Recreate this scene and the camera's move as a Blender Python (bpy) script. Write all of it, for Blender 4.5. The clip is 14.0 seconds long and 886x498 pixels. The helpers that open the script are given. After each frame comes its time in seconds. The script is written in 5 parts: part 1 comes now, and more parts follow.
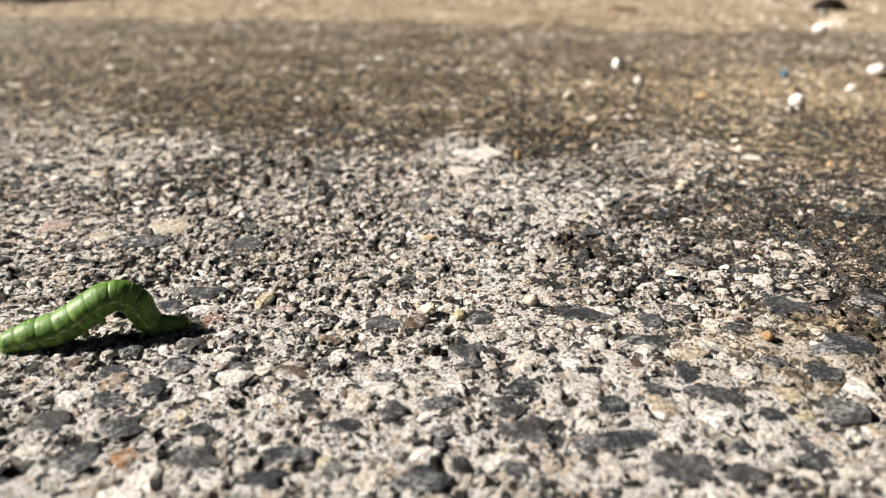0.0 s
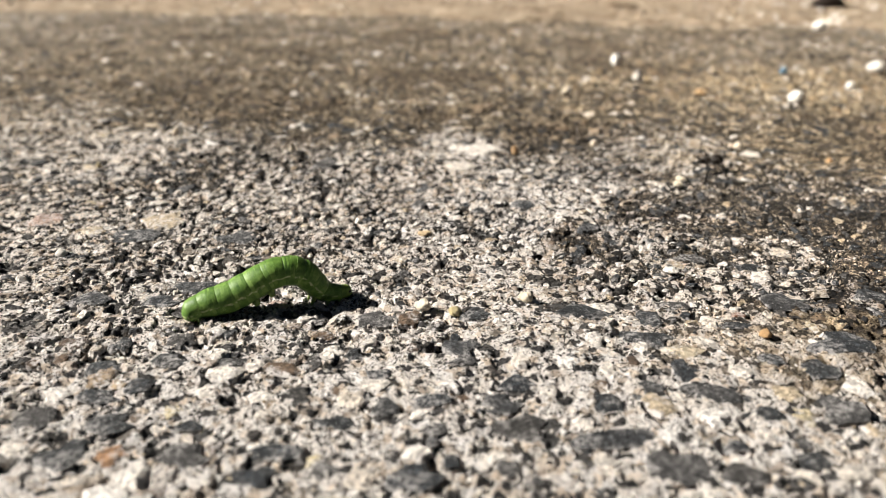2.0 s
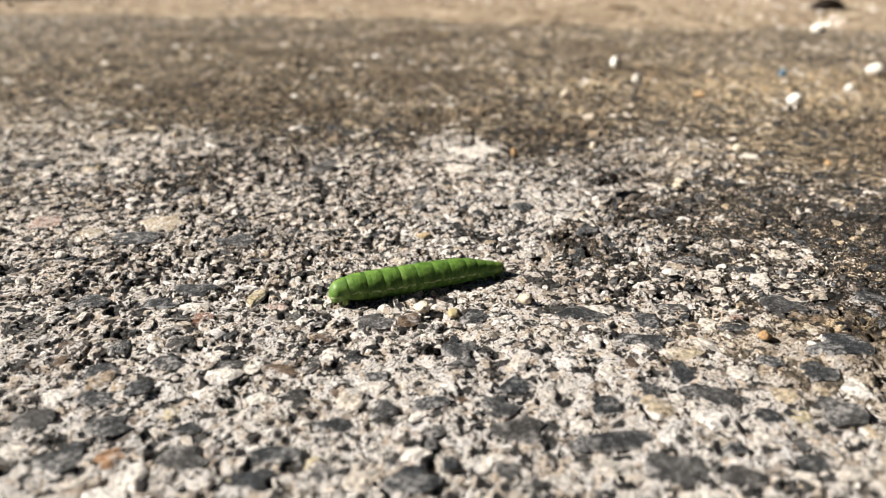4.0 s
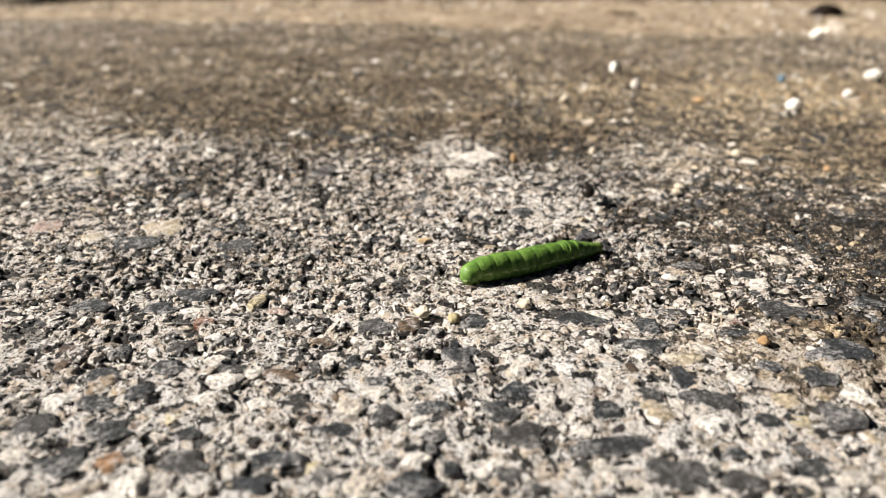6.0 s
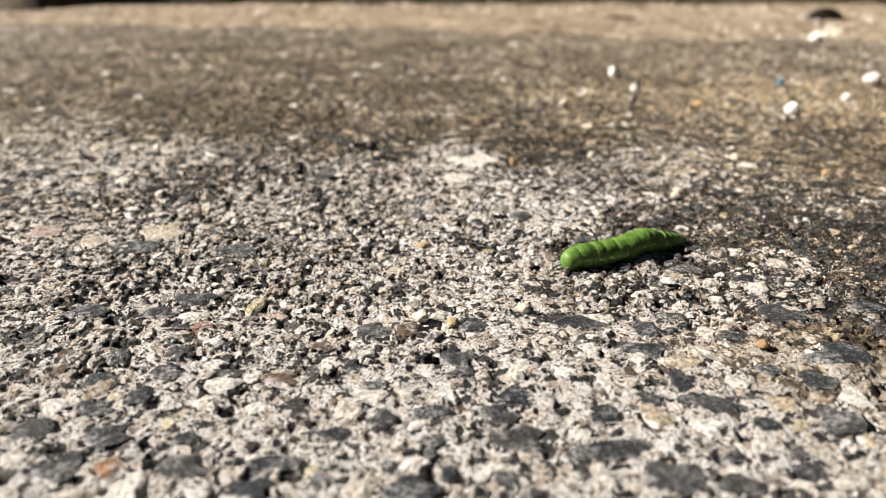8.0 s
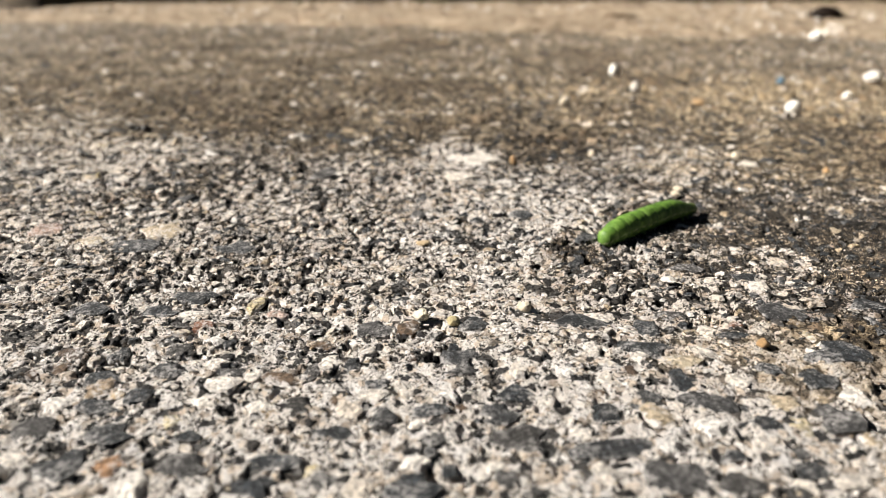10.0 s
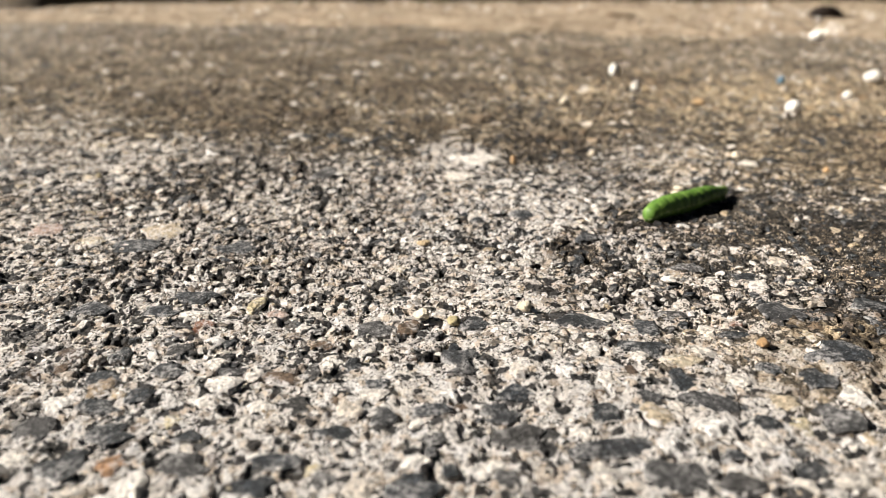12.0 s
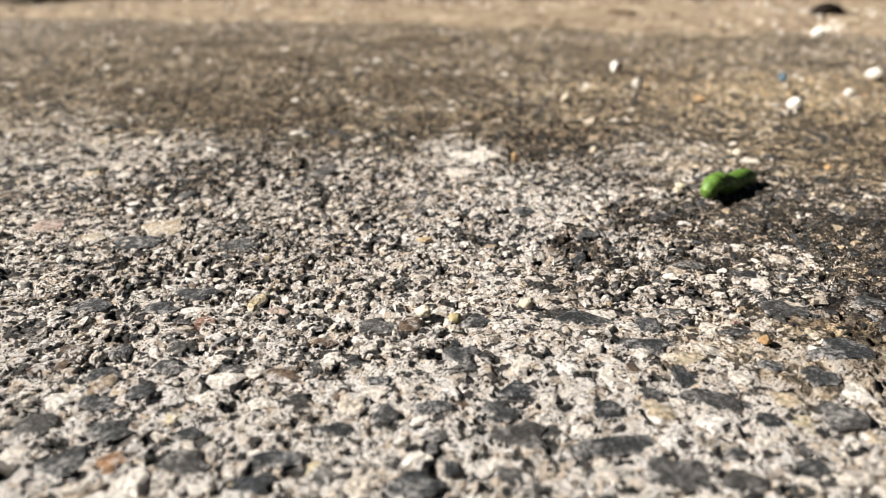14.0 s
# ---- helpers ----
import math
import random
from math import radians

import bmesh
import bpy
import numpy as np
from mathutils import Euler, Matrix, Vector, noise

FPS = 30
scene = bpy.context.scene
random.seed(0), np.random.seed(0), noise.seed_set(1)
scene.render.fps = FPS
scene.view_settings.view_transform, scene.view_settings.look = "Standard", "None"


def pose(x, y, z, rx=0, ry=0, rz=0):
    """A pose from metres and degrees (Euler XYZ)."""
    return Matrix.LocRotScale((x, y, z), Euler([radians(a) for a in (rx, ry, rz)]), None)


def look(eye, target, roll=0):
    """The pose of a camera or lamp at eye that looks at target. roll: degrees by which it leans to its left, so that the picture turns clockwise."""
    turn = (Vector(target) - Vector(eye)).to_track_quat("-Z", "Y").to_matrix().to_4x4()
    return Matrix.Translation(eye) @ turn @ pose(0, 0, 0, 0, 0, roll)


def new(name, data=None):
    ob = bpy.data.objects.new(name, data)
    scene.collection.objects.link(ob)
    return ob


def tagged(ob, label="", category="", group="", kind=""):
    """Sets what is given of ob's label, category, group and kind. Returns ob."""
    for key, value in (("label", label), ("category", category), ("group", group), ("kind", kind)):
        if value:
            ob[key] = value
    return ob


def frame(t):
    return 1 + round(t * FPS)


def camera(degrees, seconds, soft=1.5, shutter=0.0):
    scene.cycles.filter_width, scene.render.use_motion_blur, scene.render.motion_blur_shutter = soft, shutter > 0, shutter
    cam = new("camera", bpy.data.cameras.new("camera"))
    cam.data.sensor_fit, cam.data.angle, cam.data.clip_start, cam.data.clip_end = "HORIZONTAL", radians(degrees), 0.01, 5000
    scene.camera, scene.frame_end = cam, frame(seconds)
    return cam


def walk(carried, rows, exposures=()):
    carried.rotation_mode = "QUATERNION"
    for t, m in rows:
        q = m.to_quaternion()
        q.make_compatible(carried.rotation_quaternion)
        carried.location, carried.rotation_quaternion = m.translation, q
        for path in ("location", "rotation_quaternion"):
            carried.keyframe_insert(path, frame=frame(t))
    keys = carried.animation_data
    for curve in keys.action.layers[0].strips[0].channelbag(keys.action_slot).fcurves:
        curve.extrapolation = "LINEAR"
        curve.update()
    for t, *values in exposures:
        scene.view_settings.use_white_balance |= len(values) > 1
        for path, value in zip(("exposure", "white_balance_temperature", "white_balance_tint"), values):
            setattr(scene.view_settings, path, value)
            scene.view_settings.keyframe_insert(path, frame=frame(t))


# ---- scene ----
cam = camera(62.2, 14.0, soft=0.95)
cam.data.dof.use_dof = True
cam.data.dof.focus_distance = 0.118
cam.data.dof.aperture_fstop = 20.0

PATH = [
    (0.0, -0.00068, -0.00114, 0.05264, 68.032, 0.237, 0.018),
    (0.5, -0.00040, -0.00088, 0.05222, 67.847, -0.116, -0.075),
    (1.0, -0.00035, -0.00110, 0.05242, 68.084, -0.115, -0.133),
    (1.5, -0.00028, -0.00096, 0.05232, 68.345, -0.030, -0.177),
    (2.0, -0.00014, 0.00024, 0.05190, 67.781, -0.026, -0.039),
    (2.5, 0.00000, 0.00027, 0.05190, 67.898, -0.002, -0.054),
    (3.0, -0.00003, 0.00019, 0.05192, 67.920, -0.024, -0.043),
    (5.5, -0.00005, 0.00003, 0.05196, 68.218, 0.012, -0.093),
    (6.0, -0.00017, -0.00013, 0.05205, 68.330, -0.084, -0.087),
    (6.5, -0.00000, 0.00000, 0.05200, 68.161, -0.000, -0.000),
    (7.0, -0.00001, -0.00015, 0.05205, 68.429, -0.006, -0.084),
    (7.5, -0.00001, -0.00026, 0.05217, 68.515, 0.006, -0.080),
    (8.0, 0.00006, -0.00023, 0.05213, 68.634, 0.013, -0.123),
    (10.5, -0.00003, -0.00015, 0.05219, 68.492, -0.002, -0.104),
    (11.0, -0.00007, -0.00019, 0.05221, 68.576, -0.021, -0.133),
    (11.5, -0.00001, -0.00022, 0.05216, 68.584, 0.022, -0.111),
    (12.0, -0.00000, -0.00024, 0.05220, 68.489, 0.039, -0.097),
    (12.5, -0.00008, -0.00011, 0.05215, 68.443, -0.008, -0.118),
    (13.0, -0.00008, -0.00020, 0.05216, 68.494, 0.016, -0.108),
    (13.5, -0.00019, 0.00015, 0.05194, 67.841, -0.014, 0.091),
    (14.0, -0.00017, -0.00003, 0.05209, 68.255, -0.029, -0.031),
]
walk(cam, [(t, pose(x, y, z, rx, ry, rz)) for t, x, y, z, rx, ry, rz in PATH], exposures=[(0.0, 1.33), (14.0, 1.33)])

# ---- light: low clear sun from the left ----
SUN_ELEVATION, SUN_AZIMUTH = radians(34.5), radians(271)
world = bpy.data.worlds.new("sky")
world.use_nodes = True
scene.world = world
sky = world.node_tree.nodes.new("ShaderNodeTexSky")
sky.sky_type, sky.sun_disc = "NISHITA", False
sky.sun_elevation, sky.sun_rotation = SUN_ELEVATION, SUN_AZIMUTH
world.node_tree.links.new(sky.outputs[0], world.node_tree.nodes["Background"].inputs[0])
world.node_tree.nodes["Background"].inputs[1].default_value = 0.005
sun = new("sun", bpy.data.lights.new("sun", "SUN"))
sun.data.energy, sun.data.angle, sun.data.color = 5.0, radians(0.53), (1.0, 0.952, 0.878)
sun_way = Vector((math.sin(SUN_AZIMUTH) * math.cos(SUN_ELEVATION), math.cos(SUN_AZIMUTH) * math.cos(SUN_ELEVATION), math.sin(SUN_ELEVATION)))
sun.matrix_world = look(sun_way * 5, (0, 0, 0))


# ---- materials ----
class Nodes:
    """A small builder for node materials."""

    def __init__(self, name, rough=0.85):
        self.mat = bpy.data.materials.new(name)
        self.mat.use_nodes = True
        self.tree = self.mat.node_tree
        self.bsdf = self.tree.nodes["Principled BSDF"]
        self.bsdf.inputs["Roughness"].default_value = rough
        self.bsdf.inputs["Specular IOR Level"].default_value = 0.3

    def add(self, kind, **inputs):
        n = self.tree.nodes.new("ShaderNode" + kind)
        for key, value in inputs.items():
            self.put(n.inputs[key.replace("_", " ")], value)
        return n

    def put(self, socket, value):
        if isinstance(value, bpy.types.NodeSocket):
            self.tree.links.new(value, socket)
        elif isinstance(value, tuple) and len(value) == 3 and socket.type == "RGBA":
            socket.default_value = (*value, 1)
        else:
            socket.default_value = value

    def noise(self, scale, detail=3, rough=0.6, vector=None):
        n = self.add("TexNoise", Scale=scale, Detail=detail, Roughness=rough)
        if vector is not None:
            self.put(n.inputs["Vector"], vector)
        return n.outputs["Fac"]

    def ramp(self, fac, stops, mode="LINEAR"):
        n = self.add("ValToRGB", Fac=fac)
        n.color_ramp.interpolation = mode
        e = n.color_ramp.elements
        while len(e) < len(stops):
            e.new(0.5)
        for k, (at, col) in enumerate(stops):
            e[k].position = at
            e[k].color = (*col, 1) if isinstance(col, tuple) else (col, col, col, 1)
        return n.outputs["Color"]

    def mix(self, fac, a, b, mode="MIX"):
        n = self.tree.nodes.new("ShaderNodeMix")
        n.data_type, n.blend_type = "RGBA", mode
        self.put(n.inputs[0], fac), self.put(n.inputs[6], a), self.put(n.inputs[7], b)
        return n.outputs[2]

    def math(self, op, a, b=0.0, clamp=False):
        n = self.tree.nodes.new("ShaderNodeMath")
        n.operation, n.use_clamp = op, clamp
        self.put(n.inputs[0], a), self.put(n.inputs[1], b)
        return n.outputs[0]

    def coords(self, which="Object"):
        return self.add("TexCoord").outputs[which]

    def done(self, colour, bump=None, depth=0.0002, strength=0.6, rough=None):
        self.put(self.bsdf.inputs["Base Color"], colour)
        if rough is not None:
            self.put(self.bsdf.inputs["Roughness"], rough)
        if bump is not None:
            b = self.add("Bump", Height=bump, Strength=strength, Distance=depth)
            self.put(self.bsdf.inputs["Normal"], b.outputs[0])
        return self.mat


DUST = (0.74, 0.7, 0.675)


STAIN = [(0.4, (0.55, 0.48, 0.43)), (0.5, (1.0, 0.97, 0.94)), (0.6, (1.25, 1.22, 1.19))]


def stone_material(name, colours, specks, speck_amount, source="island", rough=0.8, cement=0.85, speckle=1.0, glint=1.2):
    """Mineral: a colour for each stone, mottled, with specks of another mineral or of cement dust, and glints painted
    on dark stones.
    """
    m = Nodes(name, rough)
    pick = m.add("NewGeometry").outputs["Random Per Island"] if source == "island" else m.add("ObjectInfo").outputs["Random"]
    stops = [(k / (len(colours) - 1), c) for k, c in enumerate(colours)]
    base = m.ramp(pick, stops)
    co = m.coords() if source == "island" else m.add("NewGeometry").outputs["Position"]
    grain = m.noise(1900, 4, 0.7, co)
    base = m.mix(m.ramp(grain, [(0.35, 0.0), (0.65, 1.0)]), base, m.mix(1.0, base, (1.3, 1.28, 1.26) if glint < 2 else (1.9, 1.85, 1.8), "MULTIPLY"))
    tiny = m.add("SeparateColor", Color=m.add("TexVoronoi", Vector=co, Scale=2300.0, Randomness=1.0).outputs["Color"]).outputs[1]
    base = m.mix(speckle, base, m.mix(1.0, base, m.ramp(tiny, [(0.0, 0.35), (0.5, 0.8), (0.85, 1.15), (1.0, glint)]), "MULTIPLY"))
    # On dark stones, dust-coloured specks that also paint in fine white glints.
    if glint > 2:
        grit = m.ramp(m.noise(2600, 3, 0.8, co), [(0.6, 0.0), (0.66, 0.6)])
        base = m.mix(m.math("MULTIPLY", grit, m.ramp(m.noise(400, 3, 0.6, co), [(0.42, 0.15), (0.58, 1.0)])), base, DUST)
    patch = m.noise(650, 4, 0.75, co)
    lo = 0.72 - speck_amount
    base = m.mix(m.ramp(patch, [(lo, 0.0), (lo + 0.12, 1.0)]), base, specks)
    film = m.math("MULTIPLY", m.ramp(m.noise(300, 3, 0.6, co), [(0.45, 0.0), (0.59, 1.0)]), m.ramp(m.noise(1700, 4, 0.75, co), [(0.47, 0.0), (0.56, 0.9)]))
    bare = m.add("Attribute")
    bare.attribute_name = "bare"
    dusty = m.math("SUBTRACT", 1.0, bare.outputs["Fac"], True)
    stain = m.ramp(m.noise(17, 3, 0.6, co), STAIN)
    base = m.mix(m.ramp(bare.outputs["Fac"], [(0.55, 0.0), (0.9, 1.0)]), base, m.mix(1.0, base, stain, "MULTIPLY"))
    base = m.mix(m.math("MULTIPLY", m.math("MULTIPLY", film, cement), dusty), base, DUST)
    rim = m.add("Attribute")
    rim.attribute_name = "rim"
    edge = m.math("ADD", rim.outputs["Fac"], m.math("MULTIPLY", m.math("SUBTRACT", m.noise(800, 4, 0.7, co), 0.5), 2.4))
    base = m.mix(m.math("MULTIPLY", m.ramp(edge, [(0.75, 0.0), (0.95, cement)]), dusty), base, DUST)
    return m.done(base, m.noise(1100, 6, 0.75, co), 0.0012, 1.0)


DARK = [(0.01, 0.012, 0.014), (0.023, 0.025, 0.027), (0.015, 0.018, 0.022), (0.043, 0.041, 0.04), (0.026, 0.024, 0.022)]
LIGHT = [(0.75, 0.7, 0.64), (0.64, 0.58, 0.51), (0.8, 0.765, 0.73), (0.58, 0.5, 0.41), (0.77, 0.72, 0.66)]
TAN = [(0.36, 0.27, 0.172), (0.48, 0.385, 0.262), (0.27, 0.195, 0.125), (0.54, 0.46, 0.34), (0.38, 0.295, 0.2)]
MIXED = [(0.16, 0.135, 0.11), (0.27, 0.225, 0.18), (0.09, 0.08, 0.072), (0.36, 0.305, 0.245), (0.17, 0.125, 0.09)]
M_DARK = stone_material("dark_basalt", DARK, DUST, 0.04, cement=0.55, glint=3.0)
M_LIGHT = stone_material("pale_limestone", LIGHT, (0.3, 0.25, 0.2), 0.05)
M_TAN = stone_material("tan_sandstone", TAN, (0.62, 0.5, 0.35), 0.05)
M_GOLD = stone_material("golden_gravel", [(0.4, 0.305, 0.185), (0.49, 0.395, 0.265), (0.33, 0.24, 0.14), (0.56, 0.48, 0.355)], (0.56, 0.46, 0.33), 0.05, cement=0.0, speckle=0.5)
M_MIXED = stone_material("brown_grey_grit", MIXED, DUST, 0.1)
PIECE = {
    "d": stone_material("dark_basalt_piece", DARK, DUST, 0.045, "object", 0.7, 0.48, glint=2.6),
    "l": stone_material("pale_limestone_piece", LIGHT, (0.32, 0.27, 0.22), 0.06, "object"),
    "t": stone_material("tan_sandstone_piece", TAN, (0.62, 0.5, 0.35), 0.06, "object"),
    "y": stone_material("ochre_stone_piece", [(0.46, 0.385, 0.23), (0.52, 0.45, 0.31), (0.42, 0.32, 0.19)], (0.66, 0.58, 0.45), 0.08, "object"),
    "o": stone_material("orange_stone_piece", [(0.33, 0.18, 0.095), (0.36, 0.21, 0.115)], (0.55, 0.38, 0.24), 0.08, "object"),
    "b": stone_material("brown_stone_piece", [(0.085, 0.058, 0.042), (0.14, 0.095, 0.062)], (0.34, 0.26, 0.19), 0.06, "object"),
    "r": stone_material("rust_stone_piece", [(0.15, 0.065, 0.035), (0.2, 0.095, 0.055)], (0.1, 0.06, 0.04), 0.12, "object"),
    "p": stone_material("pink_stone_piece", [(0.36, 0.25, 0.2), (0.42, 0.31, 0.26)], (0.55, 0.47, 0.41), 0.08, "object"),
}
PEBBLE = {
    "white": stone_material("white_quartz", [(0.84, 0.8, 0.73), (0.8, 0.75, 0.67)], (0.7, 0.64, 0.55), 0.05, "object", 0.55, 0.0, 0.3),
    "cream": stone_material("cream_quartz", [(0.76, 0.67, 0.52), (0.7, 0.6, 0.46)], (0.5, 0.4, 0.28), 0.06, "object", 0.55, 0.0, 0.3),
    "yellow": stone_material("yellow_quartz", [(0.52, 0.44, 0.24), (0.5, 0.42, 0.24)], (0.66, 0.58, 0.36), 0.06, "object", 0.5, 0.0, 0.3),
    "tan": stone_material("tan_quartz", [(0.52, 0.38, 0.22), (0.55, 0.42, 0.26)], (0.62, 0.5, 0.34), 0.06, "object", 0.6, 0.0, 0.3),
    "blue": stone_material("blue_glass_grit", [(0.12, 0.2, 0.28), (0.14, 0.23, 0.3)], (0.3, 0.36, 0.4), 0.05, "object", 0.4, 0.0, 0.3),
    "orange": stone_material("orange_quartz", [(0.5, 0.31, 0.15), (0.48, 0.32, 0.17)], (0.66, 0.48, 0.28), 0.06, "object", 0.55, 0.0, 0.3),
}


def pavement_material():
    """Worn cement and bitumen between the stones, pit shadows painted in as black specks; the attribute says how much
    pale cement dust lies there.
    """
    m = Nodes("worn_pavement_matrix", 0.92)
    co = m.coords()
    dust = m.add("Attribute")
    dust.attribute_name = "cement"
    sand = m.add("Attribute")
    sand.attribute_name = "sand"
    fine = m.noise(1700, 5, 0.8, co)
    mid = m.noise(420, 4, 0.7, co)
    wobble = m.add("VectorMath", Vector=m.add("TexNoise", Vector=co, Scale=900.0, Detail=3.0).outputs["Color"])
    wobble.operation = "SCALE"
    m.put(wobble.inputs["Scale"], 0.0016)
    bent = m.add("VectorMath", Vector=co)
    m.put(bent.inputs[1], wobble.outputs[0])
    cells = m.add("TexVoronoi", Vector=bent.outputs[0], Scale=800.0, Randomness=1.0)
    grain = m.add("SeparateColor", Color=cells.outputs["Color"]).outputs[0]
    tiny = m.add("SeparateColor", Color=m.add("TexVoronoi", Vector=bent.outputs[0], Scale=3300.0, Randomness=1.0).outputs["Color"]).outputs[1]
    # Black specks and cells: dark grains, and shade of small pits put into colour.
    pale = m.ramp(tiny, [(0.0, (0.02, 0.019, 0.018)), (0.14, (0.07, 0.062, 0.055)), (0.24, (0.6, 0.555, 0.525)), (0.6, (0.82, 0.785, 0.765)), (1.0, (0.89, 0.86, 0.85))])
    pale = m.mix(1.0, pale, m.ramp(grain, [(0.0, (0.05, 0.05, 0.053)), (0.135, (0.085, 0.082, 0.082)), (0.17, (0.6, 0.54, 0.48)), (0.3, (0.9, 0.8, 0.68)), (0.4, (1.0, 0.98, 0.95)), (1.0, (1.0, 1.0, 1.0))]), "MULTIPLY")
    chunk = m.add("SeparateColor", Color=m.add("TexVoronoi", Vector=bent.outputs[0], Scale=380.0, Randomness=1.0).outputs["Color"]).outputs[2]
    pale = m.mix(1.0, pale, m.ramp(chunk, [(0.0, (0.1, 0.1, 0.1)), (0.08, (0.12, 0.12, 0.12)), (0.105, (0.95, 0.92, 0.88)), (1.0, (1.0, 1.0, 1.0))]), "MULTIPLY")
    clast = m.mix(1.0, m.ramp(chunk, [(0.0, 0.25), (0.35, 0.55), (0.6, 1.0), (0.85, 1.7), (1.0, 2.6)]), m.ramp(grain, [(0.0, 0.4), (0.5, 0.9), (0.9, 1.4), (1.0, 2.0)]), "MULTIPLY")
    dark = m.ramp(tiny, [(0.0, (0.012, 0.011, 0.01)), (0.4, (0.026, 0.023, 0.02)), (0.72, (0.08, 0.064, 0.048)), (0.86, (0.16, 0.13, 0.095)), (1.0, (0.52, 0.46, 0.37))])
    tan = m.ramp(tiny, [(0.0, (0.05, 0.035, 0.025)), (0.25, (0.26, 0.18, 0.1)), (0.7, (0.51, 0.39, 0.245)), (1.0, (0.7, 0.595, 0.44))])
    dark, tan = m.mix(1.0, dark, clast, "MULTIPLY"), m.mix(1.0, tan, m.mix(0.6, (1.0, 1.0, 1.0), clast), "MULTIPLY")
    rough = m.math("ADD", m.math("MULTIPLY", m.math("SUBTRACT", mid, 0.5), 3.4), m.math("MULTIPLY", m.math("SUBTRACT", fine, 0.5), 1.4))
    cover = m.ramp(m.math("ADD", dust.outputs["Fac"], rough), [(0.44, 0.0), (0.58, 1.0)])
    col = m.mix(cover, dark, pale)
    wear = m.ramp(m.noise(38, 4, 0.65, co), [(0.36, (0.5, 0.45, 0.41)), (0.5, (1.0, 0.98, 0.95)), (0.64, (1.55, 1.46, 1.36))])
    wear = m.mix(1.0, wear, m.ramp(m.noise(17, 3, 0.6, co), STAIN), "MULTIPLY")
    col = m.mix(m.math("SUBTRACT", 1.0, dust.outputs["Fac"], True), col, m.mix(1.0, col, wear, "MULTIPLY"))
    col = m.mix(m.math("MULTIPLY", sand.outputs["Fac"], m.ramp(mid, [(0.42, 0.05), (0.56, 1.0)])), col, tan)
    return m.done(col, m.math("ADD", m.noise(650, 7, 0.78, co), m.math("MULTIPLY", m.noise(2700, 4, 0.8, co), 0.8)), 0.0015, 1.0)


def sand_material():
    m = Nodes("dry_sand", 0.95)
    co = m.coords()
    big = m.noise(28, 5, 0.7, co)
    fine = m.noise(700, 4, 0.75, co)
    col = m.ramp(fine, [(0.3, (0.125, 0.09, 0.058)), (0.5, (0.33, 0.26, 0.182)), (0.72, (0.58, 0.49, 0.375))])
    col = m.mix(m.ramp(big, [(0.42, 0.0), (0.62, 0.75)]), col, (0.25, 0.18, 0.12))
    clod = m.add("SeparateColor", Color=m.add("TexVoronoi", Vector=co, Scale=150.0, Randomness=1.0).outputs["Color"]).outputs[0]
    col = m.mix(1.0, col, m.ramp(clod, [(0.0, (0.3, 0.26, 0.22)), (0.12, (0.42, 0.36, 0.3)), (0.2, (0.85, 0.82, 0.78)), (0.7, (1.0, 1.0, 1.0)), (0.85, (1.35, 1.35, 1.35)), (1.0, (1.75, 1.75, 1.8))]), "MULTIPLY")
    return m.done(col, m.math("ADD", fine, m.noise(160, 4, 0.7, co)), 0.002, 0.9)


M_PAVE, M_SAND = pavement_material(), sand_material()


def soil_material():
    m = Nodes("dark_verge_soil", 0.95)
    co = m.coords()
    col = m.ramp(m.noise(60, 5, 0.7, co), [(0.3, (0.035, 0.026, 0.018)), (0.6, (0.09, 0.065, 0.04)), (0.8, (0.16, 0.12, 0.07))])
    return m.done(col, m.noise(140, 4, 0.7, co), 0.006, 0.8)


def grass_material():
    m = Nodes("verge_grass", 0.7)
    pick = m.add("NewGeometry").outputs["Random Per Island"]
    col = m.ramp(pick, [(0.0, (0.03, 0.055, 0.015)), (0.5, (0.06, 0.08, 0.025)), (0.8, (0.14, 0.11, 0.05)), (1.0, (0.05, 0.035, 0.02))])
    return m.done(m.mix(m.ramp(m.noise(90, 3), [(0.4, 0.0), (0.7, 0.5)]), col, (0.12, 0.09, 0.045)))


def skin_material():
    """Caterpillar skin: translucent leaf green, pale ring folds and a thin pale line along each flank."""
    m = Nodes("green_caterpillar_skin", 0.5)
    co = m.coords()
    z = m.add("SeparateXYZ", Vector=co).outputs[2]
    apart = m.add("VectorMath", Vector=co)
    m.put(apart.inputs[1], m.add("ObjectInfo").outputs["Random"])
    co = apart.outputs[0]
    blotch = m.noise(520, 4, 0.6, co)
    col = m.ramp(blotch, [(0.3, (0.042, 0.096, 0.014)), (0.5, (0.085, 0.163, 0.026)), (0.7, (0.172, 0.275, 0.062))])
    off = m.math("ABSOLUTE", m.math("SUBTRACT", m.math("MULTIPLY", z, 1000.0), m.math("MULTIPLY", m.math("SUBTRACT", m.noise(900, 2, 0.5, co), 0.5), 0.9)))
    line = m.math("MULTIPLY", m.ramp(off, [(0.0, 1.0), (0.1, 0.9), (0.2, 0.0)]), m.ramp(m.noise(700, 2, 0.5, co), [(0.42, 0.0), (0.58, 0.6)]))
    col = m.mix(line, col, (0.5, 0.55, 0.28))
    m.bsdf.inputs["Subsurface Weight"].default_value = 0.03
    m.bsdf.inputs["Subsurface Radius"].default_value = (0.5, 1.0, 0.2)
    m.bsdf.inputs["Subsurface Scale"].default_value = 0.0012
    m.bsdf.inputs["Specular IOR Level"].default_value = 0.27
    return m.done(col, m.noise(1600, 3, 0.6, co), 0.00015, 0.5)


